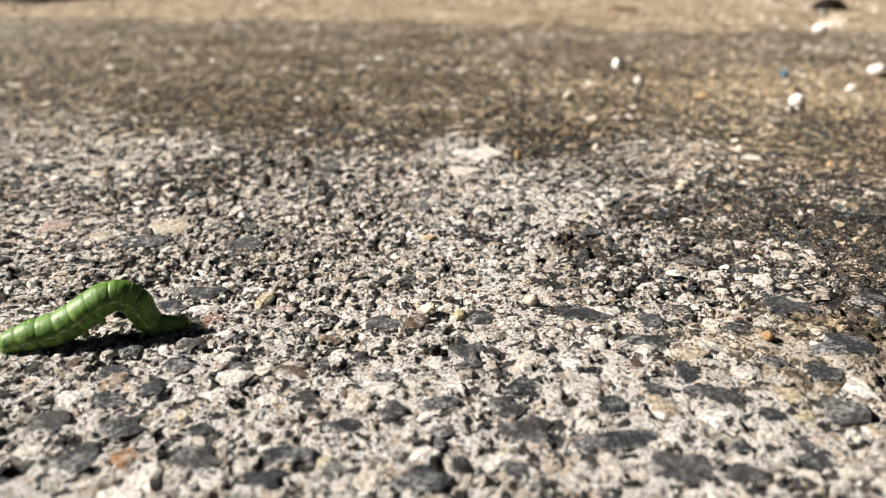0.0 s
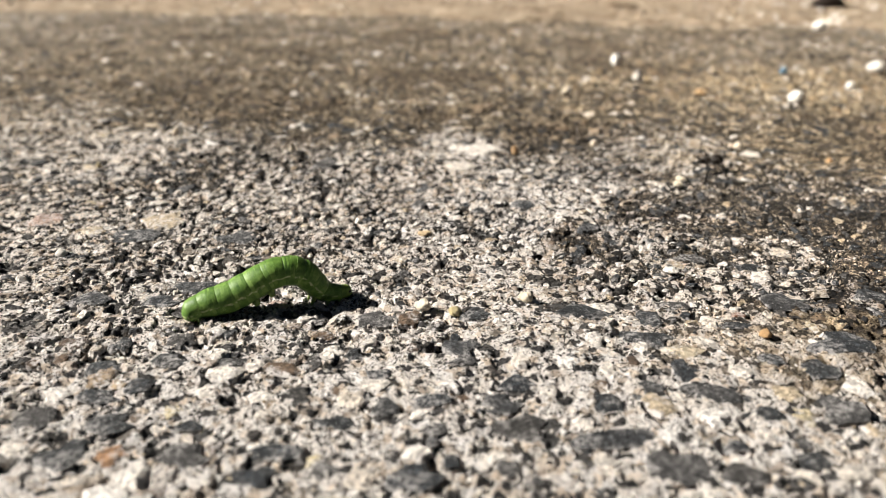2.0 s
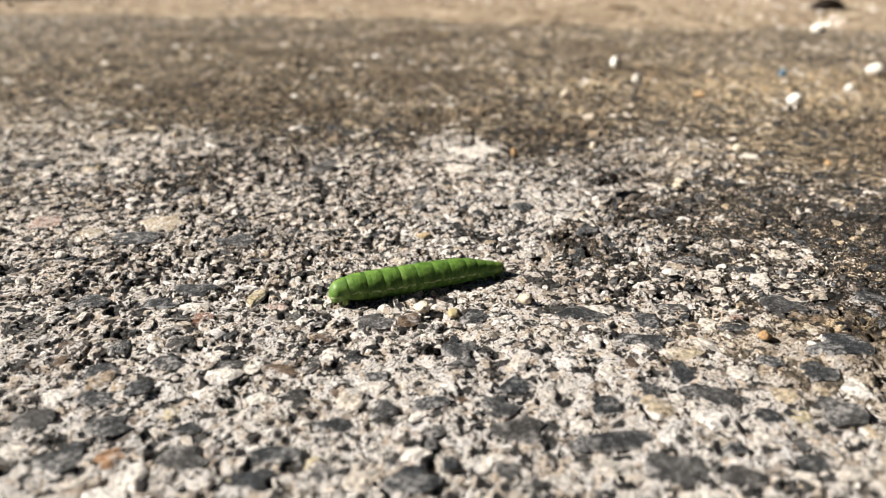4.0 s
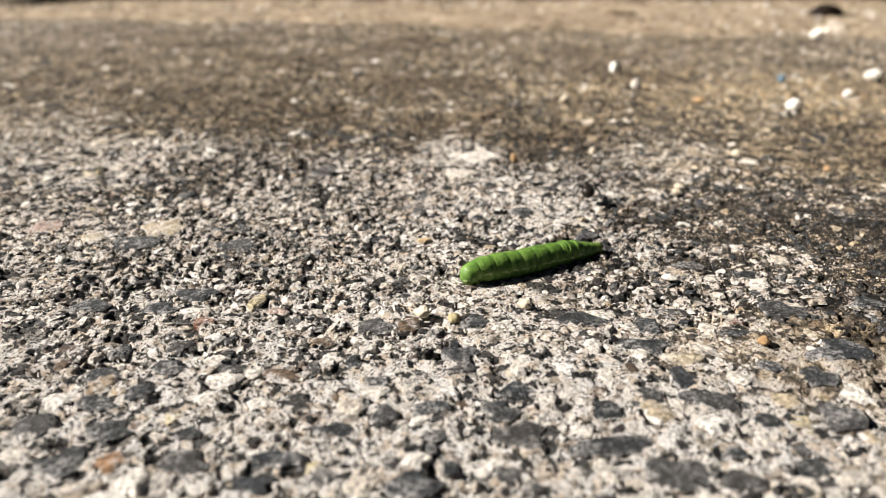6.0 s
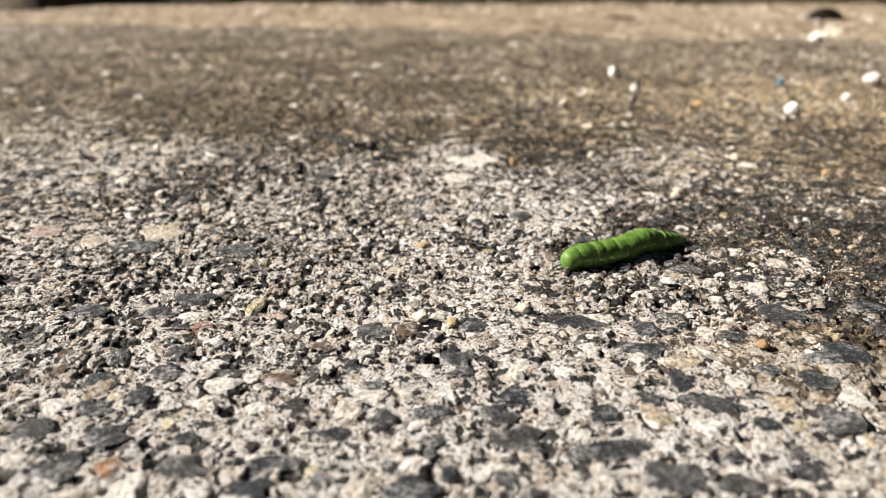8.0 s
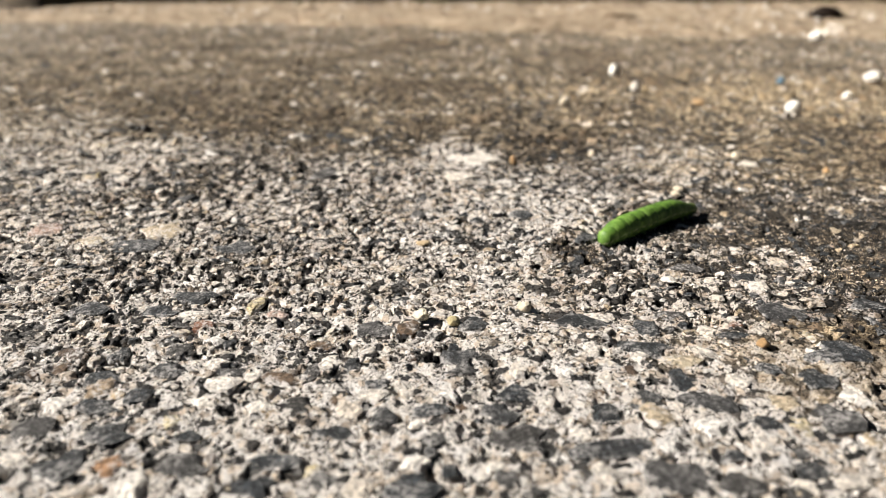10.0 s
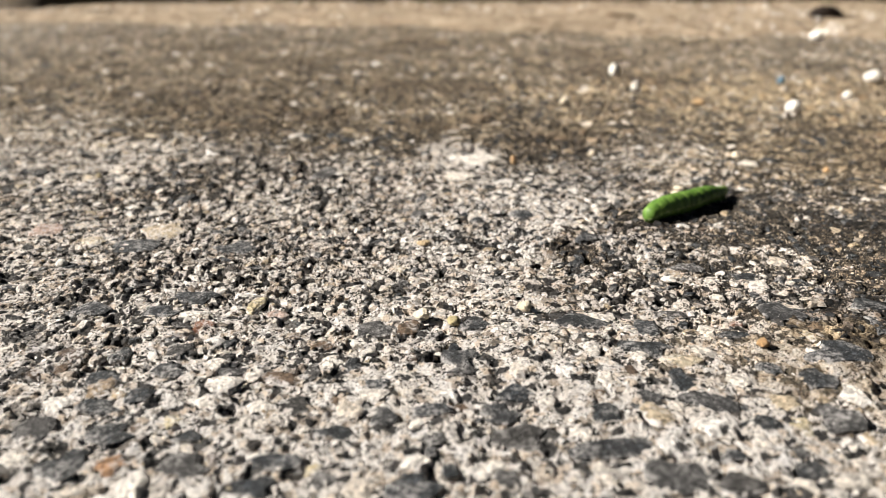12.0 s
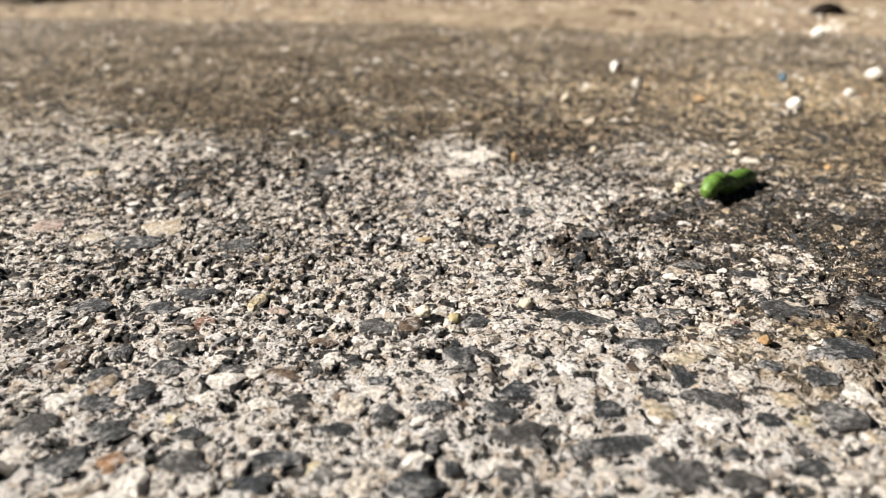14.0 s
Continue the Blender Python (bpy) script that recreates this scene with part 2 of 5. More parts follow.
def plain_material(name, a, b, scale, rough=0.6, depth=0.0002):
    m = Nodes(name, rough)
    co = m.coords()
    n = m.noise(scale, 4, 0.65, co)
    return m.done(m.ramp(n, [(0.3, a), (0.7, b)]), n, depth, 0.5)


M_SOIL, M_GRASS, M_SKIN = soil_material(), grass_material(), skin_material()
M_HEAD = plain_material("green_head_capsule", (0.1, 0.17, 0.03), (0.2, 0.28, 0.06), 1500, 0.35, 0.0001)
M_LEG = plain_material("pale_green_leg", (0.12, 0.19, 0.035), (0.2, 0.27, 0.08), 1800, 0.5, 0.0001)
M_ANT = plain_material("black_ant_shell", (0.008, 0.007, 0.006), (0.022, 0.016, 0.012), 1500, 0.3, 0.0001)
M_LEAF = plain_material("dark_dry_leaf", (0.01, 0.006, 0.004), (0.03, 0.017, 0.01), 160, 0.7, 0.0008)
M_TWIG = plain_material("brown_bark", (0.1, 0.065, 0.04), (0.22, 0.15, 0.09), 220, 0.85, 0.0008)
M_PETAL = plain_material("yellow_leaf", (0.5, 0.4, 0.03), (0.6, 0.5, 0.06), 120, 0.6, 0.0004)


# ---- tools ----
def part(name, bm, material, parent=None, label="", smooth=True):
    me = bpy.data.meshes.new(name)
    bm.to_mesh(me)
    bm.free()
    me.materials.append(material)
    me.polygons.foreach_set("use_smooth", [smooth] * len(me.polygons))
    ob = new(name, me)
    ob.parent = parent
    return tagged(ob, label)


RNG = np.random.default_rng(7)
LATTICE = RNG.random((256, 256))


def value_noise(x, y, size, shift=0):
    """Smooth noise from 0 to 1 over the plane, with lumps of about that size in metres."""
    u, v = x / size + shift * 17.3 + 1000, y / size + shift * 9.1 + 1000
    i, j = np.floor(u).astype(int), np.floor(v).astype(int)
    a, b = u - i, v - j
    a, b = a * a * (3 - 2 * a), b * b * (3 - 2 * b)
    p = lambda di, dj: LATTICE[(i + di) % 256, (j + dj) % 256]
    return (p(0, 0) * (1 - a) + p(1, 0) * a) * (1 - b) + (p(0, 1) * (1 - a) + p(1, 1) * a) * b


def smooth_step(v, a, b):
    s = np.clip((v - a) / (b - a), 0, 1)
    return s * s * (3 - 2 * s)


def blob(x, y, cx, cy, rx, ry):
    """1 inside a soft patch of the ground, 0 outside, with a ragged edge."""
    d = np.sqrt(((x - cx) / rx) ** 2 + ((y - cy) / ry) ** 2)
    d = d + 0.8 * (value_noise(x, y, 0.02, 3) - 0.5) + 0.7 * (value_noise(x, y, 0.007, 5) - 0.5) + 0.5 * (value_noise(x, y, 0.003, 25) - 0.5)
    return 1 - smooth_step(d, 0.55, 1.3)


def cement_cover(x, y):
    """How much pale cement lies between the stones."""
    near = 1 - smooth_step(y + 0.1 * (value_noise(x, y, 0.045, 2) - 0.5) + 0.03 * (value_noise(x, y, 0.012, 26) - 0.5), 0.155, 0.25)
    c = 0.05 + (0.95 - 0.37 * smooth_step(y, 0.078, 0.15)) * near
    c = np.maximum(c, 0.6 * blob(x, y, 0.018, 0.168, 0.044, 0.03))
    c = np.maximum(c, 0.72 * blob(x, y, -0.105, 0.205, 0.045, 0.035))
    c = np.maximum(c, 0.5 * blob(x, y, -0.15, 0.25, 0.05, 0.04))
    c = np.maximum(c, 0.85 * blob(x, y, 0.006, 0.206, 0.012, 0.014))
    c = np.maximum(c, 0.92 * blob(x, y, 0.024, 0.148, 0.034, 0.034))
    c = c * (1 - 0.93 * blob(x, y, 0.086, 0.135, 0.047, 0.028))
    c = c * (1 - 0.92 * blob(x, y, 0.1, 0.111, 0.043, 0.03))
    c = c * (1 - 0.25 * blob(x, y, 0.062, 0.113, 0.04, 0.034))
    # further off, bare and dusty stretches take turns
    away = np.maximum(smooth_step(-y, -0.045, 0.1), smooth_step(np.abs(x), 0.12, 0.4))
    c = c * (1 - away) + away * (0.42 + 0.24 * (value_noise(x, y, 0.5, 31) + value_noise(x, y, 0.13, 32) - 1))
    return np.clip(c, 0, 1)


def sand_cover(x, y):
    """How much tan sand has blown over the pavement."""
    s = 1.0 * blob(x, y, 0.17, 0.305, 0.12, 0.06)
    s = np.maximum(s, 0.45 * blob(x, y, 0.02, 0.33, 0.16, 0.05))
    s = np.maximum(s, 0.6 * blob(x, y, 0.11, 0.205, 0.05, 0.03))
    s = np.maximum(s, 0.5 * smooth_step(y, 0.175, 0.26))
    return np.maximum(s, 0.6 * blob(x, y, 0.055, 0.088, 0.02, 0.012))


def ground_level(x, y):
    """The worn surface without its roughness."""
    return 0.0022 * (value_noise(x, y, 0.07, 1) - 0.5) + 0.0012 * (value_noise(x, y, 0.016, 4) - 0.5) - 0.0003


def ground_height(x, y):
    """The craggy cement: lumps, grains and weathered pits."""
    near = (1 - 0.5 * smooth_step(y, 0.3, 0.6)) * (0.32 + 0.8 * value_noise(x, y, 0.011, 24)) * (0.72 + 0.28 * smooth_step(y, 0.08, 0.115))
    u, v = x + 0.0012 * value_noise(x, y, 0.004, 21), y + 0.0012 * value_noise(x, y, 0.004, 22)
    lumps = 0.00042 * (value_noise(u, v, 0.0042, 6) - 0.5) + 0.0004 * (value_noise(u, v, 0.0019, 8) - 0.5) + 0.0006 * (value_noise(x, y, 0.0009, 9) - 0.5) + 0.0005 * (value_noise(x, y, 0.00055, 19) - 0.5)
    cracks = 0.0008 * (1 - np.abs(2 * value_noise(u, v, 0.0021, 17) - 1)) ** 5 + 0.0005 * (1 - np.abs(2 * value_noise(u, v, 0.0011, 18) - 1)) ** 4
    pits = cracks + 0.0011 * smooth_step(0.3 - value_noise(u, v, 0.0026, 10), 0.0, 0.1) + 0.0008 * smooth_step(0.28 - value_noise(u, v, 0.0013, 16), 0.0, 0.08)
    return ground_level(x, y) + near * (lumps - pits) + 0.0003


def sheet(name, xs, ys, height, material, label):
    """A ground sheet over a grid of lines."""
    X, Y = np.meshgrid(xs, ys)
    Z = height(X, Y)
    me = bpy.data.meshes.new(name)
    n, m = len(ys), len(xs)
    idx = np.arange(n * m).reshape(n, m)
    quads = np.stack([idx[:-1, :-1], idx[:-1, 1:], idx[1:, 1:], idx[1:, :-1]], -1).reshape(-1, 4)
    me.vertices.add(n * m)
    me.vertices.foreach_set("co", np.stack([X, Y, Z], -1).astype(np.float32).ravel())
    me.loops.add(quads.size)
    me.loops.foreach_set("vertex_index", quads.astype(np.int32).ravel())
    me.polygons.add(len(quads))
    me.polygons.foreach_set("loop_start", np.arange(0, quads.size, 4, dtype=np.int32))
    me.update(calc_edges=True)
    me.polygons.foreach_set("use_smooth", np.ones(len(quads), bool))
    me.materials.append(material)
    ob = new(name, me)
    return tagged(ob, label, "ground", kind="structure"), X, Y


def lines(stops):
    """Grid lines from stretches (from, to, spacing)."""
    out = [np.linspace(a, b, max(2, int(round((b - a) / d)) + 1)) for a, b, d in stops]
    return np.unique(np.round(np.concatenate(out), 6))


# ---- the ground ----
def sand_edge(x):
    return 0.615 - 0.15 * np.clip(x, -0.9, 0) - 0.055 * smooth_step(x, -0.03, 0.05) - 0.2 * np.clip(x - 0.03, 0, 0.6) + 0.007 * np.sin(x * 31) + 0.004 * np.sin(x * 83)


xs = lines([(-6, -1, 0.1), (-1, -0.45, 0.015), (-0.45, -0.2, 0.004), (-0.2, -0.085, 0.0006), (-0.085, 0.085, 0.00028), (0.085, 0.2, 0.0006), (0.2, 0.45, 0.004), (0.45, 1, 0.015), (1, 6, 0.1)])
ys = lines([(-4, -0.5, 0.1), (-0.5, 0.04, 0.01), (0.04, 0.055, 0.0015), (0.055, 0.15, 0.0003), (0.15, 0.26, 0.0006), (0.26, 0.4, 0.002), (0.4, 1.1, 0.005)])
pavement, PX, PY = sheet("pavement", xs, ys, ground_height, M_PAVE, "worn exposed-aggregate pavement of dark and pale stones in cement")
for attr, rule in (("cement", cement_cover), ("sand", sand_cover)):
    layer = pavement.data.attributes.new(attr, "FLOAT", "POINT")
    layer.data.foreach_set("value", rule(PX, PY).astype(np.float32).ravel())


def sand_height(x, y):
    d = y - sand_edge(x) + 0.03 * (value_noise(x, y, 0.03, 11) - 0.5)
    return -0.006 + 0.0085 * smooth_step(d, -0.02, 0.05) + 0.004 * (value_noise(x, y, 0.05, 12) - 0.5) + 0.002 * (value_noise(x, y, 0.012, 13) - 0.5)


sand_strip, _, _ = sheet("sand_strip", lines([(-6, -1, 0.5), (-1, 1, 0.006), (1, 6, 0.5)]), lines([(0.35, 1.3, 0.005)]), sand_height, M_SAND, "strip of dry pale tan sand along the pavement edge")


def verge_height(x, y):
    near = (1 - smooth_step(y, 1.3, 2.2)) * (1 - smooth_step(np.abs(x), 0.9, 1.3))
    return -0.02 + 0.06 * smooth_step(y + 0.06 * (value_noise(x, y, 0.06, 23) - 0.5) + 0.13 * smooth_step(-x, 0.34, 0.48), 0.925, 1.1) + near * (0.02 * (value_noise(x, y, 0.12, 14) - 0.5) + 0.008 * (value_noise(x, y, 0.03, 15) - 0.5))


sheet("verge_ground", lines([(-900, -20, 80), (-20, -1.2, 1.5), (-1.2, 1.2, 0.02), (1.2, 20, 1.5), (20, 900, 80)]), lines([(0.7, 1.5, 0.012), (1.5, 3, 0.1), (3, 20, 1.5), (20, 1500, 80)]), verge_height, M_SOIL, "dark soil verge with dead litter beyond the sand")
sheet("ground_behind", lines([(-900, -6, 80), (-6, 6, 1), (6, 900, 80)]), lines([(-900, -4, 80), (-4, 1.2, 0.5)]), lambda x, y: -0.03 + 0 * x, M_SOIL, "dark soil around the pavement")


# ---- stones of the pavement ----
def dome(rng, sides, rings, facet):
    """Vertices and triangles of a worn stone seen from above: an angular rim, sloping sides and a fairly flat top."""
    a = np.linspace(0, 2 * np.pi, sides, endpoint=False) + rng.uniform(-0.5, 0.5, sides) * (2.2 / sides)
    out = rng.uniform(0.62, 1.25, sides)
    co, tri = [], []
    for r, h in rings:
        j = 1 + rng.uniform(-facet, facet, sides)
        co.append(np.stack([np.cos(a) * out * r * j, np.sin(a) * out * r * j, h * (1 + rng.uniform(-facet, facet, sides) * (h > 0))], 1))
    co = np.concatenate(co + [np.array([[rng.uniform(-0.2, 0.2), rng.uniform(-0.2, 0.2), 1.02]])])
    for k in range(len(rings) - 1):
        for s in range(sides):
            p, q = k * sides + s, k * sides + (s + 1) % sides
            tri += [(p, q, q + sides), (p, q + sides, p + sides)]
    top = (len(rings) - 1) * sides
    rim = np.array([r for r, _ in rings for _ in range(sides)] + [0.0]) ** 3
    tri += [(top + s, top + (s + 1) % sides, len(co) - 1) for s in range(sides)]
    return co, np.array(tri), rim


rng = np.random.default_rng(3)
FINE = [dome(rng, 5, [(1.0, -0.7), (0.62, 0.8)], 0.2) for _ in range(8)]
MEDIUM = [dome(rng, 7, [(1.0, -0.7), (0.66, 0.8)], 0.18) for _ in range(10)]
LARGE = [dome(rng, 9, [(1.0, -0.8), (0.86, 0.55), (0.5, 0.95)], 0.14) for _ in range(14)]


def joined_stones(name, shapes, x, y, size, flat, material, label, bury=None, base=None):
    """Many stones bedded in the pavement, as one mesh."""
    x, y, size = np.asarray(x), np.asarray(y), np.asarray(size)
    n = len(x)
    if not n:
        return
    z = base(x, y) if base else ground_height(x, y) if bury is None else ground_level(x, y) + bury * size
    kind = rng.integers(0, len(shapes), n)
    turn = rng.uniform(0, 2 * np.pi, n)
    long = rng.uniform(0.8, 1.45, n)
    tip = rng.uniform(-0.22, 0.22, (n, 2))
    high = size * flat * rng.uniform(0.6, 1.4, n)
    cos, tris, rims, bares, at = [], [], [], [], 0
    clean = 1 - cement_cover(x, y)
    for k, (co, tri, rim) in enumerate(shapes):
        w = np.nonzero(kind == k)[0]
        if not len(w):
            continue
        v = np.repeat(co[None], len(w), 0)
        lx, ly = v[..., 0] * (size[w] * 0.5 * long[w])[:, None], v[..., 1] * (size[w] * 0.5 / long[w])[:, None]
        c, s = np.cos(turn[w])[:, None], np.sin(turn[w])[:, None]
        gx, gy = lx * c - ly * s, lx * s + ly * c
        gz = v[..., 2] * high[w][:, None] + gx * tip[w, :1] + gy * tip[w, 1:]
        p = np.stack([gx + x[w][:, None], gy + y[w][:, None], gz + z[w][:, None]], -1)
        cos.append(p.reshape(-1, 3))
        tris.append((tri[None] + (np.arange(len(w)) * len(co))[:, None, None] + at).reshape(-1, 3))
        rims.append(np.tile(rim, len(w)))
        bares.append(np.repeat(clean[w], len(co)))
        at += len(w) * len(co)
    co, tri = np.concatenate(cos), np.concatenate(tris)
    me = bpy.data.meshes.new(name)
    me.vertices.add(len(co))
    me.vertices.foreach_set("co", co.astype(np.float32).ravel())
    me.loops.add(tri.size)
    me.loops.foreach_set("vertex_index", tri.astype(np.int32).ravel())
    me.polygons.add(len(tri))
    me.polygons.foreach_set("loop_start", np.arange(0, tri.size, 3, dtype=np.int32))
    me.update(calc_edges=True)
    me.polygons.foreach_set("use_smooth", np.zeros(len(tri), bool))
    me.attributes.new("rim", "FLOAT", "POINT").data.foreach_set("value", np.concatenate(rims).astype(np.float32))
    me.attributes.new("bare", "FLOAT", "POINT").data.foreach_set("value", np.concatenate(bares).astype(np.float32))
    me.materials.append(material)
    ob = new(name, me)
    ob.parent = sand_strip if base else pavement
    return tagged(ob, label, kind="stuff")


taken = []


def scatter(count, y0, y1, smallest, largest, power=1.6):
    """Random places over a stretch of pavement that widens with distance."""
    y = np.sqrt(rng.uniform(y0 ** 2, y1 ** 2, count))
    x = rng.uniform(-1, 1, count) * (0.72 * y + 0.02)
    return x, y, smallest + (largest - smallest) * rng.random(count) ** power


def sort_stones(x, y):
    """Which mineral each stone is: 0 dark, 1 pale, 2 tan, 3 brown-grey."""
    c, s = cement_cover(x, y), sand_cover(x, y)
    r = rng.random(len(x))
    far = smooth_step(y, 0.2, 0.3)
    dark = 0.8 - 0.64 * c - 0.4 * s - 0.2 * far
    pale = 0.06 + 0.52 * c + 0.09 * far
    tan = 0.05 + (0.5 - 0.1 * far) * s
    return np.where(r < dark, 0, np.where(r < dark + pale, 1, np.where(r < dark + pale + tan, 2, 3)))


MINERALS = ((M_DARK, "dark basalt"), (M_LIGHT, "pale limestone"), (M_TAN, "tan sandstone"), (M_MIXED, "brown-grey"))


def bed(shapes, x, y, size, flat, what, bury):
    kinds = sort_stones(x, y)
    for k, (mat, word) in enumerate(MINERALS):
        w = kinds == k
        joined_stones("aggregate", shapes, x[w], y[w], size[w], flat, mat, f"{what} of {word} set in the pavement", bury)


# single stones, each a piece of its own
PIECE_MESHES = {}


def stone(kind, x, y, width, length, turn=None):
    """One stone bedded in the pavement; millimetres."""
    key = (kind, int(rng.integers(0, 6)))
    if key not in PIECE_MESHES:
        co, tri, rim = dome(rng, 10, [(1.0, -0.9), (0.9, 0.5), (0.62, 0.92)], 0.13)
        me = bpy.data.meshes.new("stone")
        me.from_pydata(co.tolist(), [], tri.tolist())
        me.attributes.new("rim", "FLOAT", "POINT").data.foreach_set("value", rim.astype(np.float32))
        me.materials.append(PIECE[kind])
        PIECE_MESHES[key] = me
    ob = new("stone", PIECE_MESHES[key])
    ob.parent = pavement
    gx, gy = x / 1000, y / 1000
    gz = float(ground_level(np.array(gx), np.array(gy)))
    ob.matrix_basis = pose(gx, gy, gz - 0.00005, rng.uniform(-4, 4), rng.uniform(-4, 4), rng.uniform(-14, 14) if turn is None else turn)
    ob.scale = (width / 2000 * 1.08, length / 2000 * 1.08, min(0.0006, 0.0001 * min(width, length) + 0.00016))
    taken.append((gx, gy, width / 2000, length / 2000))


stone("d", -41.6, 66.7, 5.9, 6.2)
stone("o", -36.8, 66.6, 3.4, 3.7)
stone("d", -28.5, 66.4, 5.5, 3.9)
stone("d", -18.4, 67.0, 6.3, 3.7)
stone("d", -19.5, 62.6, 5.1, 3.6)
stone("d", -12.9, 63.8, 3.6, 3.2)
stone("d", -39.7, 73.0, 6.2, 3.9)
stone("d", -43.3, 78.7, 5.7, 2.8)
stone("d", -39.2, 81.1, 3.9, 4.3)
stone("d", -18.2, 78.3, 3.9, 4.2)
stone("d", -7.1, 75.8, 3.5, 4.8)
stone("d", -1.3, 77.0, 4.8, 3.3)
stone("d", -3.2, 62.8, 6.0, 4.2)
stone("d", 9.3, 72.0, 7.2, 6.6)
stone("d", 20.0, 69.4, 11.0, 4.0)
stone("d", 24.3, 64.0, 7.3, 5.7)
stone("d", 31.3, 62.6, 5.4, 3.8)
stone("d", 20.3, 76.6, 3.5, 4.9)
stone("d", 33.5, 78.3, 7.4, 4.4)
stone("d", 38.9, 73.7, 5.4, 3.7)
stone("d", 48.0, 75.4, 5.8, 6.1)
stone("d", 40.1, 65.0, 3.4, 3.3)
stone("d", 49.7, 83.8, 4.5, 4.6)
stone("d", 44.3, 86.5, 3.4, 3.5)
stone("d", 9.5, 81.1, 4.9, 4.0)
stone("d", 17.5, 87.8, 1.6, 3.8)
stone("d", 3.0, 90.1, 5.9, 5.5)
stone("d", 53.2, 103.0, 7.2, 5.6)
stone("d", 21.3, 101.8, 9.2, 5.8)
stone("d", 30.7, 99.4, 4.0, 6.7)
stone("d", 35.5, 103.2, 5.3, 3.1)
stone("d", -10.1, 99.4, 5.8, 4.6)
stone("d", 5.0, 101.0, 4.6, 5.3)
stone("d", -57.1, 107.3, 7.3, 5.7)
stone("d", -45.3, 106.4, 5.5, 3.7)
stone("d", -40.7, 111.9, 8.5, 5.2)
stone("d", -45.4, 91.8, 3.2, 4.0)
stone("d", -37.0, 92.0, 4.0, 5.1)
stone("d", -45.3, 85.5, 4.9, 3.1)
stone("d", -37.0, 86.3, 4.6, 3.1)
stone("d", -28.8, 86.4, 5.0, 2.0)
stone("d", -17.6, 87.0, 2.3, 3.8)
stone("d", -12.4, 88.5, 2.3, 3.8)
stone("d", -8.1, 83.6, 3.7, 2.5)
stone("d", -48.9, 74.4, 4.8, 5.6)
stone("d", 68.3, 106.7, 6.2, 4.7)
stone("d", 56.8, 90.2, 9.5, 6.5)
stone("d", 29.6, 92.5, 8.1, 4.2)
stone("d", 31.7, 83.4, 3.0, 5.1)
stone("d", 43.0, 95.8, 5.0, 2.8)
stone("d", 9.6, 61.6, 2.6, 1.7)
stone("d", 6.7, 64.1, 3.0, 3.4)
stone("d", 0.9, 65.6, 1.7, 2.4)
stone("d", 66.1, 98.9, 2.0, 6.3)
stone("d", 39.8, 68.2, 2.5, 2.4)
stone("d", 32.8, 67.3, 3.1, 2.1)
stone("d", -12.2, 72.3, 5.3, 2.8)
stone("d", -29.9, 72.6, 3.3, 2.3)
stone("d", -1.2, 71.2, 3.3, 2.7)
stone("d", 3.1, 86.6, 3.8, 2.9)
stone("d", -1.4, 68.8, 1.6, 2.1)
stone("d", 26.3, 79.6, 2.9, 2.9)
stone("l", -28.6, 83.4, 4.5, 5.0)
stone("l", -25.4, 85.8, 2.3, 4.8)
stone("l", -39.4, 105.0, 4.5, 3.6)
stone("y", -30.6, 109.4, 2.8, 7.8)
stone("p", -26.5, 105.2, 3.6, 3.1)
stone("t", -8.1, 122.9, 3.1, 4.2)
stone("l", 24.8, 102.7, 4.4, 4.0)
stone("l", 13.3, 79.2, 2.1, 3.6)
stone("l", -33.2, 63.1, 3.6, 4.8)
stone("y", 53.9, 95.7, 1.7, 3.2)
stone("b", -55.8, 87.4, 2.7, 3.4)
stone("b", -52.4, 88.1, 2.3, 3.4)
stone("b", 2.4, 77.5, 1.8, 1.9)
stone("b", 25.4, 85.9, 1.9, 3.0)
stone("r", -36.6, 101.4, 3.5, 4.0)
stone("b", -13.8, 79.5, 1.9, 2.6)
stone("l", -3.4, 66.8, 3.8, 2.9)
stone("l", 17.4, 64.4, 3.7, 3.8)
stone("l", 31.9, 73.1, 4.0, 3.6)
stone("l", 39.0, 83.1, 3.0, 4.4)
stone("l", 27.7, 89.7, 2.4, 3.2)
stone("l", 21.5, 92.3, 3.2, 2.8)
stone("l", -15.6, 89.3, 3.9, 3.9)
stone("l", -8.6, 80.4, 3.6, 3.9)
stone("l", -8.5, 68.1, 1.3, 2.5)
stone("l", -25.6, 61.7, 2.4, 2.0)
stone("l", 52.5, 79.7, 3.6, 5.8)
stone("y", 42.9, 73.7, 2.7, 3.8)
stone("l", 36.7, 69.9, 2.6, 3.4)
stone("l", 6.0, 66.1, 2.5, 2.4)
stone("y", -32.9, 75.7, 2.4, 3.1)
stone("l", -22.9, 78.2, 2.8, 3.2)
stone("l", -48.6, 79.4, 3.6, 3.6)
stone("l", 21.7, 83.8, 2.2, 2.8)
stone("l", 10.4, 86.3, 3.1, 3.7)
stone("t", 50.2, 70.4, 1.8, 4.8)
stone("y", -14.1, 65.6, 1.9, 2.4)
stone("l", -9.2, 62.6, 3.6, 3.6)
stone("l", -48.0, 67.8, 3.2, 3.4)
stone("r", 44.6, 98.9, 2.6, 2.0)
stone("d", -60.2, 134.8, 10.6, 8.0)
stone("d", -39.0, 133.6, 8.8, 6.3)
stone("t", -57.8, 143.3, 9.6, 10.2)
stone("p", -81.5, 143.3, 6.8, 7.7)
stone("t", -69.7, 136.9, 5.6, 5.2)
stone("d", -30.1, 185.1, 5.6, 9.8)
stone("d", -5.5, 155.7, 3.8, 6.0)
